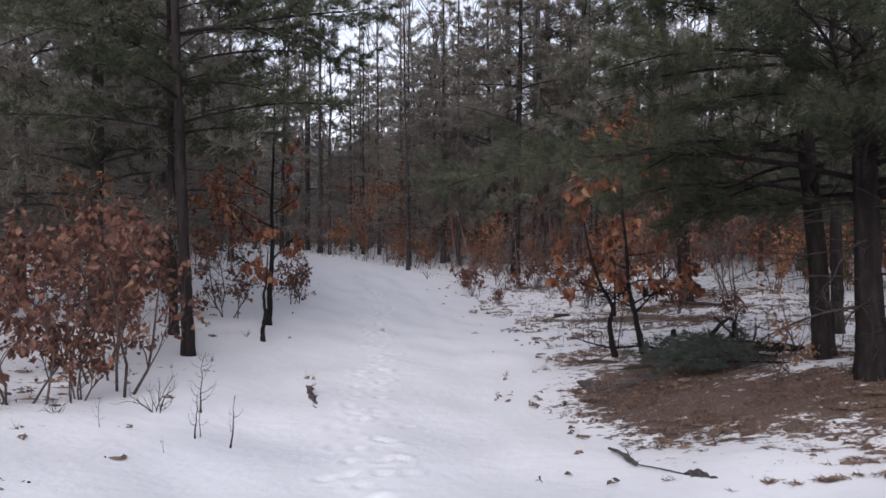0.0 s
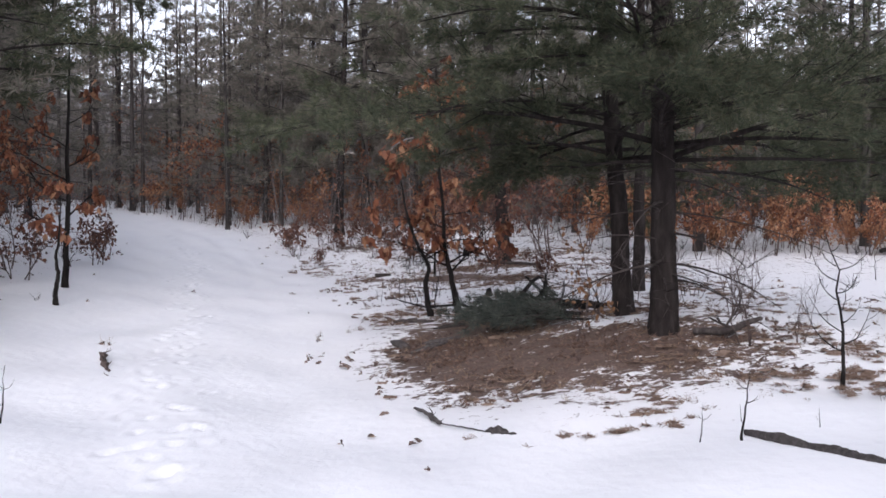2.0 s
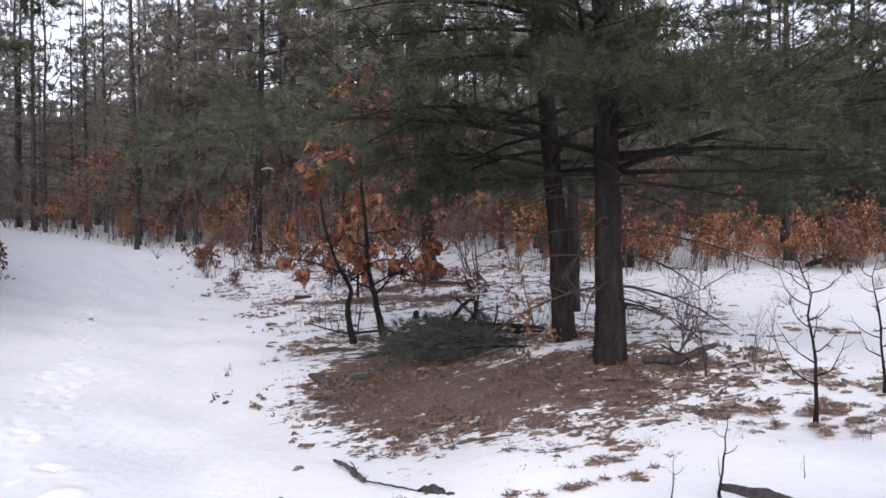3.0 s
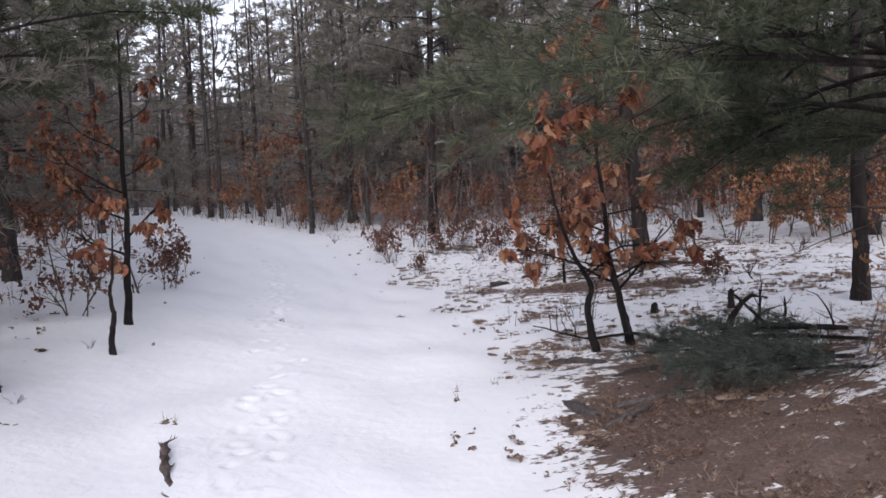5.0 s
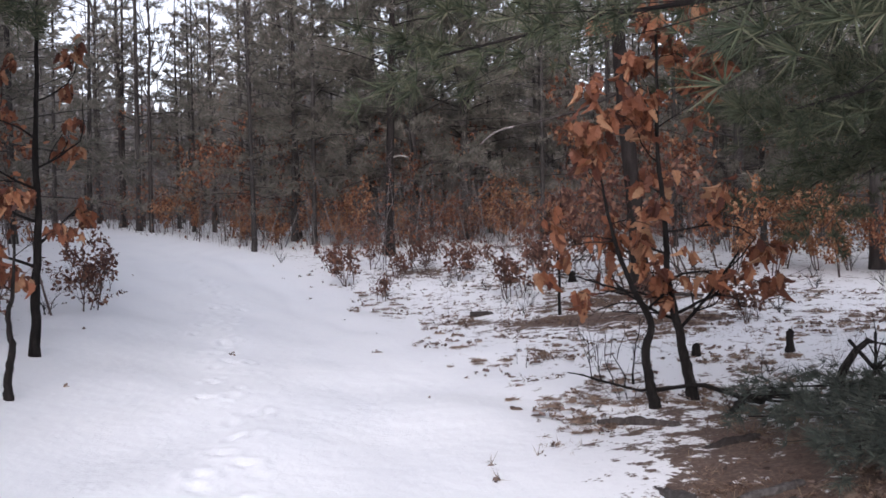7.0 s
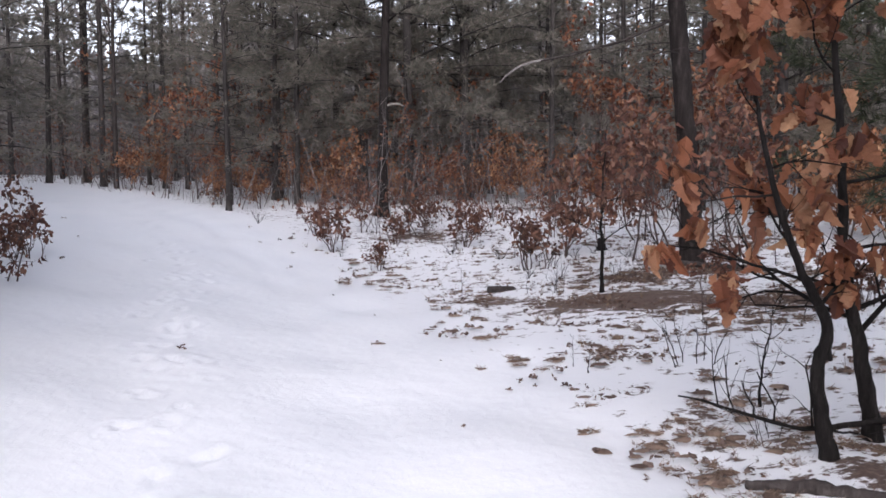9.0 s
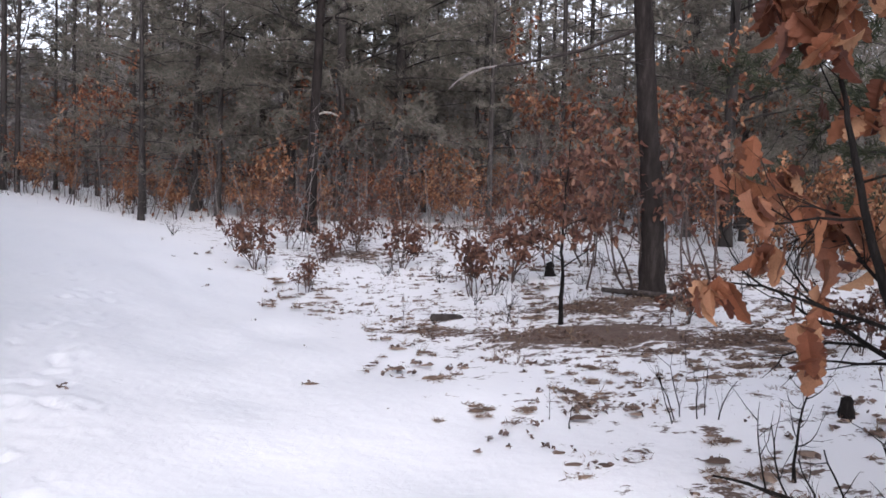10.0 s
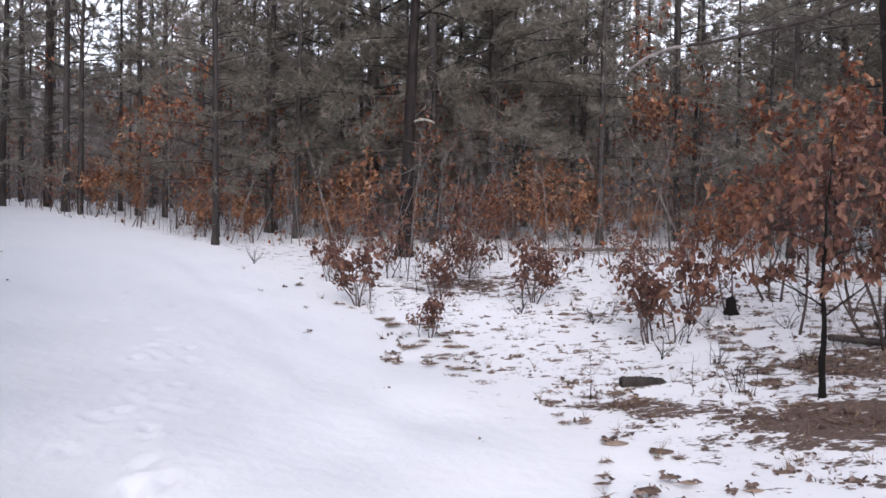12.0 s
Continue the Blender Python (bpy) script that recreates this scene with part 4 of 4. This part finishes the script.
def oak_tree(label, seed, x, y, line, r, boughs, singles, leaf_size=0.13, share_of_tips=0.22, dull=False):
    """line: the trunk from its foot; boughs: (share along the trunk, azimuth, rise, length)."""
    rng = np.random.default_rng(seed)
    tree = thing("oak_tree", label, "tree", "oaks at the trail", m=on_land(x, y))
    line = np.array(line, float)
    s = np.linspace(0, 1, 34)
    k = np.linspace(0, 1, len(line))
    pts = np.stack([np.interp(s, k, line[:, i]) for i in range(3)], -1)
    pts[1:-1] = (pts[:-2] + 2 * pts[1:-1] + pts[2:]) / 4
    pts[:, :2] += np.cumsum(rng.normal(0, 0.0045, (34, 2)), 0)
    wood = Soup()
    tube(wood, pts, r * (1 - 0.8 * s) + r * 0.3 * np.exp(-s * 18), 12, 0.085, rng)
    part("trunk", wood.mesh("trunk", OAK_BARK, True), tree)
    tips = []
    for share, az, rise, ln in boughs:
        wood = Soup()
        p = np.array([np.interp(share, s, pts[:, i]) for i in range(3)])
        d = [math.cos(radians(az)), math.sin(radians(az)), rise]
        grow(wood, p, d, ln, r * 0.42 * (1.15 - share), 2, rng, tips, 0.7, 0.12, 5)
        part("bough", wood.mesh("bough", OAK_BARK, True), tree)
    at = np.array([p for p, d in tips])
    at = at[(at[:, 2] > 0.8) & (rng.uniform(size=len(at)) < share_of_tips)]
    rng.shuffle(at)
    many = rng.integers(3, 8, len(at))
    at = np.repeat(at, many, 0) + rng.normal(0, leaf_size * 0.22, (many.sum(), 3))
    turns = leaf_turns(len(at), rng, 1.15, 0.5)
    for i, p in enumerate(at[:singles]):
        leaf = part("leaf", (DULL_MESHES if dull else LEAF_MESHES)[i % len(LEAF_MESHES)], tree)
        sz = leaf_size * rng.uniform(0.7, 1.25)
        leaf.matrix_basis = Matrix.LocRotScale(p, Matrix(turns[i].tolist()).to_quaternion(), (sz, sz, sz))
    if len(at) > singles:
        soup = Soup()
        leaves(soup, at[singles:], leaf_size * 0.95, FINE_LEAVES, rng, 1.15)
        tagged(part("foliage", soup.mesh("foliage", RED_LEAF if dull else OAK_LEAF), tree, "hanging rust-orange dead leaves"), kind="stuff")
    return tree


oak_tree("young oak with a crooked forked trunk and rust-brown leaves", 61, 2.02, 11.1,
         [(0, 0, -0.08), (-0.06, 0, 0.2), (-0.10, 0.0, 0.44), (-0.05, 0.02, 0.66), (-0.22, 0.03, 0.95), (-0.36, 0.05, 1.35), (-0.42, 0.08, 1.75)], 0.042,
         [(0.62, 160, 0.35, 0.5), (0.7, 100, 0.5, 0.45), (0.8, 185, 0.2, 0.4), (0.85, -60, 0.35, 0.35), (0.95, 140, 0.9, 0.4), (1.0, 60, 0.8, 0.45), (0.55, 30, 0.6, 0.4)], 240, share_of_tips=0.16)
oak_tree("young oak with a leaning trunk and rust-brown leaves", 62, 2.43, 11.33,
         [(0, 0, -0.08), (-0.05, 0, 0.22), (-0.13, 0.0, 0.52), (-0.2, 0, 0.85), (-0.24, 0, 1.3), (-0.3, 0.02, 1.95), (-0.28, 0.04, 2.85)], 0.046,
         [(0.34, 10, 0.7, 0.75), (0.4, -40, 0.5, 0.45), (0.46, 195, 0.3, 0.4), (0.52, 25, 0.5, 0.75), (0.6, 160, 0.4, 0.6), (0.66, -10, 0.4, 0.7), (0.74, 90, 0.5, 0.5), (0.8, 200, 0.5, 0.45), (0.86, -30, 0.5, 0.45), (0.93, 120, 0.8, 0.4), (1.0, 0, 1.0, 0.35), (0.38, 120, 0.4, 0.55), (0.9, 210, 0.3, 0.4), (0.96, 30, 0.4, 0.4), (1.0, 170, 0.7, 0.4), (0.83, 60, 0.5, 0.4), (0.97, 60, 0.8, 0.5), (0.97, 250, 0.8, 0.5), (0.9, 300, 0.6, 0.5), (1.0, 110, 1.2, 0.4), (1.0, 330, 0.9, 0.4)], 290, share_of_tips=0.18)

oak_tree("small oak sapling with a round rust-brown crown on needle litter", 65, 3.0, 16.42,
         [(0, 0, -0.06), (0.01, 0, 0.4), (-0.02, 0.0, 0.8), (0.0, 0.0, 1.2), (0.03, 0.02, 1.85)], 0.024,
         [(0.36, 10, 0.4, 0.5), (0.4, 190, 0.4, 0.5), (0.48, 90, 0.5, 0.45), (0.52, 250, 0.5, 0.45), (0.6, -30, 0.5, 0.45), (0.66, 160, 0.5, 0.4), (0.75, 60, 0.6, 0.35), (0.82, 230, 0.7, 0.35), (1.0, 0, 1.0, 0.25)], 240, 0.075, 0.24, True)
# the slim oak and the crooked stem beside the trail
oak_tree("slim upright oak beside the snowy trail", 63, -3.1, 13.85,
         [(0, 0, -0.08), (0.0, 0, 0.5), (0.03, 0.0, 1.2), (0.02, 0.02, 2.0), (0.05, 0.03, 2.9), (0.04, 0.05, 3.6)], 0.05,
         [(0.3, 170, 0.5, 0.7), (0.36, 20, 0.4, 0.55), (0.42, 220, 0.4, 0.8), (0.5, 150, 0.5, 0.8), (0.55, -20, 0.4, 0.55), (0.62, 190, 0.6, 0.7), (0.7, 60, 0.6, 0.5)], 200, 0.115)
oak_tree("short crooked oak stem in the snow", 64, -2.78, 12.05,
         [(0, 0, -0.06), (0.01, 0, 0.15), (0.06, 0.0, 0.42), (0.0, 0.0, 0.62), (0.03, 0.02, 0.9), (0.05, 0.02, 1.3)], 0.036,
         [(0.75, 150, 0.6, 0.35), (0.9, 20, 0.6, 0.35), (1.0, 200, 0.8, 0.3)], 60, 0.11)


# ---- things lying on the snow ----
def lying(name, label, category, line, rad, mat, seed, k=8, rough=0.08, sprigs=0, sprig_len=0.3, parent=None, part_name=""):
    """A log or branch along line (places in the world; heights over the ground)."""
    rng = np.random.default_rng(seed)
    line = np.array(line, float)
    x0, y0 = line[0, 0], line[0, 1]
    base = on_land(x0, y0)
    ob = parent or thing(name, label, category, m=base)
    p = line.copy()
    p[:, 2] += land(line[:, 0], line[:, 1]) - float(land(x0, y0))
    p[:, 0] -= x0
    p[:, 1] -= y0
    n = max(12, len(p) * (10 if rad[0] > 0.015 else 3))
    q, s = np.linspace(0, 1, len(p)), np.linspace(0, 1, n)
    pts = np.stack([np.interp(s, q, p[:, i]) for i in range(3)], -1)
    bend = rng.normal(0, 1, (n - 2, 3))
    pts[1:-1] += 0.0035 * (bend + np.roll(bend, 1, 0) + np.roll(bend, 2, 0)) / 1.7
    rr = np.interp(s, np.linspace(0, 1, len(rad)), rad)
    wood = Soup()
    tube(wood, pts, rr, k, rough, rng)
    part(part_name or "stem", wood.mesh("stem", mat, True), ob)
    for i in range(sprigs):
        wood = Soup()
        a = rng.integers(1, n)
        d = unit(rng.normal(size=3) + [0, 0, 0.9])
        grow(wood, pts[a], d, sprig_len * rng.uniform(0.6, 1.3), rr[a] * 0.4 + 0.002, 1, rng, [], 0.6, 0.1, 4)
        part("twig", wood.mesh("twig", mat, True), ob)
    return ob


lying("fallen_log", "grey weathered log half sunk in snow", "log", [(2.74, 4.82, 0.015), (2.82, 4.55, 0.02), (2.9, 4.38, 0.0), (2.98, 4.08, 0.005), (3.06, 3.82, -0.012)], (0.018, 0.032, 0.028, 0.036, 0.026, 0.014), GREY_WOOD, 71, 12, 0.1)
lying("fallen_log", "thin fallen log at the foot of a pine", "log", [(4.26, 17.98, 0.05), (4.6, 17.2, 0.05), (5.13, 16.38, 0.04)], (0.03, 0.036, 0.022), DEAD_WOOD, 72)
lying("fallen_log", "short rotten log on needle litter", "log", [(1.28, 9.55, 0.0), (1.33, 9.3, 0.02), (1.39, 9.06, 0.01)], (0.03, 0.05, 0.04), GREY_WOOD, 73, 10, 0.12)
lying("fallen_log", "broken grey limb half under the pine boughs", "log", [(1.6, 9.22, 0.01), (1.78, 9.2, 0.03), (1.98, 9.24, 0.02)], (0.014, 0.026, 0.02), GREY_WOOD, 86, 9, 0.1)
lying("fallen_log", "bent grey limb among brown litter", "log", [(1.39, 8.8, 0.005), (1.6, 8.9, 0.03), (1.81, 9.06, 0.02)], (0.012, 0.024, 0.018), GREY_WOOD, 87, 9, 0.1)
lying("fallen_log", "dark rotten log by the feet of young oaks", "log", [(1.51, 11.01, 0.0), (1.72, 10.80, 0.025), (1.93, 10.59, 0.02)], (0.02, 0.036, 0.032), DEAD_WOOD, 88, 9, 0.1)
lying("fallen_log", "dark log beside broken pine boughs", "log", [(1.74, 10.03, 0.0), (1.99, 10.07, 0.025), (2.24, 10.10, 0.02)], (0.018, 0.034, 0.024), DEAD_WOOD, 89, 9, 0.1)
lying("broken_branch", "arched dead branch over the litter by the oaks", "branch", [(2.42, 10.75, 0.0), (2.5, 10.72, 0.11), (2.62, 10.7, 0.07), (2.72, 10.7, 0.12), (2.86, 10.66, 0.09), (2.95, 10.62, 0.0)], (0.028, 0.03, 0.024, 0.026, 0.02, 0.012), OAK_BARK, 90, 7, 0.12, 5, 0.22)
lying("fallen_log", "short dark log piece lying on patchy snow", "log", [(1.95, 17.45, 0.02), (2.25, 17.32, 0.02)], (0.05, 0.06, 0.04), DEAD_WOOD, 74, 8)
lying("fallen_branch", "thin mossy branch lying on the snow", "branch", [(1.07, 6.48, 0.03), (1.14, 6.2, 0.03), (1.17, 6.0, 0.02)], (0.010, 0.017, 0.013), GREY_WOOD, 75, 7, 0.25, 2, 0.08)
lying("fallen_branch", "thin bent twig lying on the snow", "branch", [(1.17, 6.0, 0.02), (1.3, 5.8, 0.02), (1.43, 5.62, 0.02)], (0.005, 0.006, 0.004), GREY_WOOD, 76, 5)
lying("bark_piece", "ragged brown bark and leaf clump on snow", "debris", [(1.41, 5.65, 0.02), (1.48, 5.57, 0.035), (1.56, 5.49, 0.015)], (0.012, 0.03, 0.015), GREY_WOOD, 77, 8, 0.35)
lying("bark_piece", "ragged strip of brown bark on the snowy trail", "debris", [(-1.62, 9.18, 0.0), (-1.6, 9.0, 0.012), (-1.54, 8.75, 0.01), (-1.47, 8.5, 0.008), (-1.36, 8.15, 0.0), (-1.3, 8.0, -0.006)], (0.01, 0.024, 0.013, 0.03, 0.016, 0.034, 0.014, 0.024, 0.008, 0.013, 0.004), TWIG_BARK, 78, 9, 0.4, 9, 0.06)
lying("broken_branch", "bare broken branch propped against oak trunks", "branch", [(1.5, 11.65, 0.24), (1.68, 11.5, 0.2), (1.9, 11.28, 0.13), (2.06, 11.2, 0.12), (2.4, 11.2, 0.13), (2.66, 11.05, 0.02)], (0.004, 0.008, 0.011, 0.014, 0.018, 0.02), OAK_BARK, 79, 6, 0.14, 7, 0.26)
dead = lying("dead_branch", "dark crooked dead branch raised from the litter", "branch", [(2.85, 10.25, 0.02), (2.97, 10.32, 0.16), (3.3, 10.36, 0.18), (3.65, 10.42, 0.12), (4.15, 10.45, 0.04)], (0.05, 0.045, 0.035, 0.03, 0.02), OAK_BARK, 80, 8, 0.1, 6, 0.35)
fork = Soup()
tube(fork, [(0.08, 0.06, 0.12), (0.16, 0.08, 0.32), (0.27, 0.1, 0.44), (0.36, 0.1, 0.5), (0.5, 0.1, 0.47)], [0.035, 0.03, 0.024, 0.02, 0.012], 7)
part("prong", fork.mesh("prong", OAK_BARK, True), dead)
fork = Soup()
tube(fork, [(0.18, 0.05, 0.52), (0.36, 0.1, 0.36), (0.58, 0.14, 0.15)], [0.012, 0.014, 0.012], 6)
part("prong", fork.mesh("prong", OAK_BARK, True), dead)
lying("dead_branch", "grey dead limb at the pine's foot", "branch", [(3.62, 7.15, 0.03), (3.8, 6.95, 0.06), (4.1, 6.9, 0.16)], (0.03, 0.035, 0.02), DEAD_WOOD, 81, 7, 0.1, 3, 0.3)
lying("fallen_log", "dark fallen trunk at the far shrub edge", "log", [(13.2, 17.0, 0.1), (13.9, 17.2, 0.2), (14.7, 17.3, 0.15)], (0.05, 0.065, 0.04), OAK_BARK, 82, 8, 0.1, 4, 0.8)


def fallen_bough(seed, x, y, az, length, label, heap=0.06):
    rng = np.random.default_rng(seed)
    ob = thing("pine_bough", label, "branch", m=on_land(x, y, 0.0, az))
    for j in range(4):
        wood, green = Soup(), Soup()
        pts = limb_line(np.array([0, 0.2 * (j - 1.5), 0.03 + heap * rng.uniform(0.0, 1.0)]), rng.normal(0, 0.35), length * rng.uniform(0.75, 1.1), 0.05, 0.07, rng)
        tube(wood, pts, np.linspace(0.015, 0.004, len(pts)), 6)
        dress_limb(wood, green, pts, 0.012, (20, 0.095, 0.0055), rng, 11, 6, 0.08, 0.8)
        limb = part("limb", wood.mesh("limb", OAK_BARK, True), ob)
        part("needles", green.mesh("needles", FALLEN_PINE), limb, "still green pine needles")


fallen_bough(83, 3.25, 9.2, 172, 1.35, "broken green pine bough lying on the litter")
fallen_bough(85, 3.7, 9.7, 178, 1.5, "long green pine bough lying along the litter", 0.12)
fallen_bough(84, 3.15, 8.85, 195, 1.1, "smaller green pine bough lying in the litter")


def stump(x, y, h, r, label, seed):
    rng = np.random.default_rng(seed)
    ob = thing("stump", label, "stump", m=on_land(x, y))
    wood = Soup()
    z = np.array([-0.05, 0.02, 0.06, h * 0.6, h * 0.95, h])
    tube(wood, np.stack([rng.normal(0, 0.004, 6), rng.normal(0, 0.004, 6), z], -1), r * np.array([1.6, 1.35, 1.1, 0.95, 1.05, 0.7]), 9, 0.08, rng)
    part("bole", wood.mesh("bole", OAK_BARK, True), ob)
    splint = Soup()
    tube(splint, [(0.4 * r, 0, h * 0.8), (0.7 * r, 0.1 * r, h * 1.2)], [r * 0.5, r * 0.12], 5)
    part("splinter", splint.mesh("splinter", PALE_WOOD, True), ob)


stump(3.97, 12.45, 0.2, 0.035, "thin broken stump standing in the snow", 1)
stump(3.18, 12.77, 0.1, 0.035, "low cut stump in the snow", 2)
stump(4.34, 19.73, 0.16, 0.06, "short dark stump among shrubs", 3)

# a bleached dead limb reaching from the stout pine
foot = float(land(4.7, 17.5))
wood = Soup()
tube(wood, [(-0.3, 0.0, 3.75 - foot), (-0.9, 0.3, 3.5 - foot), (-1.5, 0.6, 3.36 - foot), (-1.82, 0.72, 3.31 - foot)], [0.026, 0.02, 0.018, 0.016], 6)
dead_limb = part("dead_limb", wood.mesh("dead_limb", DEAD_WOOD, True), STOUT_PINE, "long bare dead limb")
wood = Soup()
tube(wood, [(-1.8, 0.71, 3.315 - foot), (-1.95, 0.79, 3.29 - foot), (-2.1, 0.88, 3.23 - foot), (-2.22, 0.95, 3.14 - foot), (-2.3, 1.02, 3.05 - foot)], [0.015, 0.015, 0.015, 0.013, 0.007], 6)
part("bare_end", wood.mesh("bare_end", PALE_HAZE_TWIG, True), dead_limb, "bleached barkless end")

# a pale snapped stub on the trail pine
stub = Soup()
tube(stub, [(0.12, -0.05, 2.45), (0.25, -0.08, 2.5), (0.4, -0.08, 2.5), (0.52, -0.08, 2.45)], [0.03, 0.028, 0.024, 0.018], 6)
part("stub", stub.mesh("stub", PALE_WOOD, True), TRAIL_PINE, "short bleached broken stub")


# ---- loose litter on the snow ----
def litter():
    """Dead leaves, grass wisps and needle crumbs poking through, past counting."""
    r = np.random.default_rng(101)
    n = 19000
    x, y = r.uniform(-5.5, 8, n), r.uniform(2.5, 24, n)
    lump = np.array([noise.noise(Vector((a * 1.3, b * 1.3, 0.0))) for a, b in zip(x, y)])
    dens = np.clip(litter_amount(x, y) * 0.9 - 0.17 + 0.35 * lump, 0, 0.45) + 0.004 * (np.abs(x - trail_x(y)) > 1.2)
    keep = r.uniform(size=n) < dens * 1.5
    x, y = x[keep], y[keep]
    n = len(x)
    at = np.stack([x, y, land(x, y) + 0.008], -1)
    soup = Soup()
    many = r.integers(2, 6, n)
    size = 0.010 + 0.042 * r.uniform(0, 1, n) ** 2.2
    src = np.repeat(np.arange(n), many)
    k = len(src)
    off = np.stack([r.normal(0, 0.9, k), r.normal(0, 0.7, k), np.zeros(k)], -1) * size[src][:, None]
    leaves(soup, at[src] + off + np.stack([np.zeros(k), np.zeros(k), r.uniform(0, 0.025, k)], -1), 0.038, SMALL_LEAVES, r, -0.1)
    tagged(new("leaf_litter", soup.mesh("leaf_litter", LITTER_LEAF)), "brown dead leaves scattered over patchy snow", "leaves", kind="stuff")
    dome = Soup()
    a = np.linspace(0, 6.283, 7, endpoint=False)
    ring = np.concatenate([np.stack([np.cos(a), np.sin(a), np.full(7, -0.1)], -1), np.stack([0.6 * np.cos(a + 0.4), 0.6 * np.sin(a + 0.4), np.full(7, 0.30)], -1), [[0, 0, 0.38]]])
    j = np.arange(7)
    faces = np.concatenate([np.stack([j, (j + 1) % 7, 7 + j], -1), np.stack([(j + 1) % 7, 7 + (j + 1) % 7, 7 + j], -1), np.stack([7 + j, 7 + (j + 1) % 7, np.full(7, 14)], -1)])
    for p, s in zip(at, size):
        if litter_amount(p[0], p[1]) > 0.62:
            continue
        v = ring * (1 + r.normal(0, 0.22, ring.shape)) * np.array([1.5, 1.0, 0.55]) * s
        dome.add(v + p - [0, 0, 0.004], faces)
    tops = []
    for i in range(3300):
        if i < 420:
            p = np.array([r.normal(1.75, 0.6), r.normal(9.8, 1.0), 0.0])
        elif i < 800:
            p = np.array([r.uniform(1.2, 5.4), r.uniform(5.2, 7.2), 0.0])
        else:
            p = np.array([r.uniform(0.6, 7.0), r.uniform(8.5, 21.0), 0.0])
        side = p[0] - float(trail_x(p[1]))
        if side < 1.7 + r.uniform(0, 1.4) or float(litter_amount(p[0], p[1])) > 0.72 or (i >= 800 and noise.noise(Vector((p[0] * 0.9, p[1] * 0.9, 7.0))) < r.normal(0.0, 0.2)):
            continue
        p[2] = float(land(p[0], p[1]))
        sz = 0.016 + 0.075 * r.uniform() ** 3
        for k in range(r.integers(1, 5)):
            q = p + np.array([r.normal(0, 0.8 * sz), r.normal(0, 0.5 * sz), 0.0])
            v = ring * (1 + r.normal(0, 0.3, ring.shape)) * np.array([r.uniform(0.9, 1.6), r.uniform(0.6, 1.0), r.uniform(0.4, 0.9)]) * sz * r.uniform(0.35, 0.8)
            dome.add(v + q - [0, 0, 0.004], faces)
        count = int(8 + sz * 420)
        ang, rad = r.uniform(0, 6.28, count), sz * np.sqrt(r.uniform(0, 1.6, count))
        tops.append(np.stack([p[0] + 1.4 * rad * np.cos(ang), p[1] + rad * np.sin(ang), p[2] + np.maximum(0.3 * sz * (1.0 - rad / sz), 0.002)], -1))
    tops = np.concatenate(tops)
    soup = Soup()
    needles(soup, tops, r.normal(0, 1, tops.shape) * [1, 1, 0] + [0, 0, 0.16], 4, 0.042, 0.005, r, 0.3)
    tagged(new("hummock_straw", soup.mesh("hummock_straw", MAT_STRAW)), "matted tan straw over the litter humps", "litter", kind="stuff")
    tagged(new("litter_hummock", dome.mesh("litter_hummock", MAT_STRAW, True)), "small humps of matted brown grass and leaves", "leaves", kind="stuff")
    soup = Soup()
    pick = at[r.uniform(size=n) < 0.2]
    needles(soup, pick, np.repeat([[0, 0, 0.55]], len(pick), 0), 7, 0.10, 0.005, r, 0.55)
    tagged(new("dry_grass", soup.mesh("dry_grass", GRASS)), "tan dry grass wisps poking through snow", "grass", kind="stuff")

    n = 70000
    x, y = r.uniform(-1, 7, n), r.uniform(5, 19, n)
    lump = np.array([noise.noise(Vector((a * 2.1, b * 2.1, 4.0))) for a, b in zip(x, y)])
    keep = r.uniform(size=n) < np.clip((litter_amount(x, y) - 0.42 + 0.45 * lump) * 2.2, 0, 1)
    x, y = x[keep], y[keep]
    way = r.normal(0, 1, (len(x), 3)) * [1, 1, 0] + [0, 0, 0.28]
    soup = Soup()
    needles(soup, np.stack([x, y, land(x, y) + 0.004], -1), way, 9, 0.048, 0.005, r, 0.3)
    tagged(new("needle_straw", soup.mesh("needle_straw", STRAW)), "matted brown pine straw and dead grass on bare ground", "litter", kind="stuff")


litter()
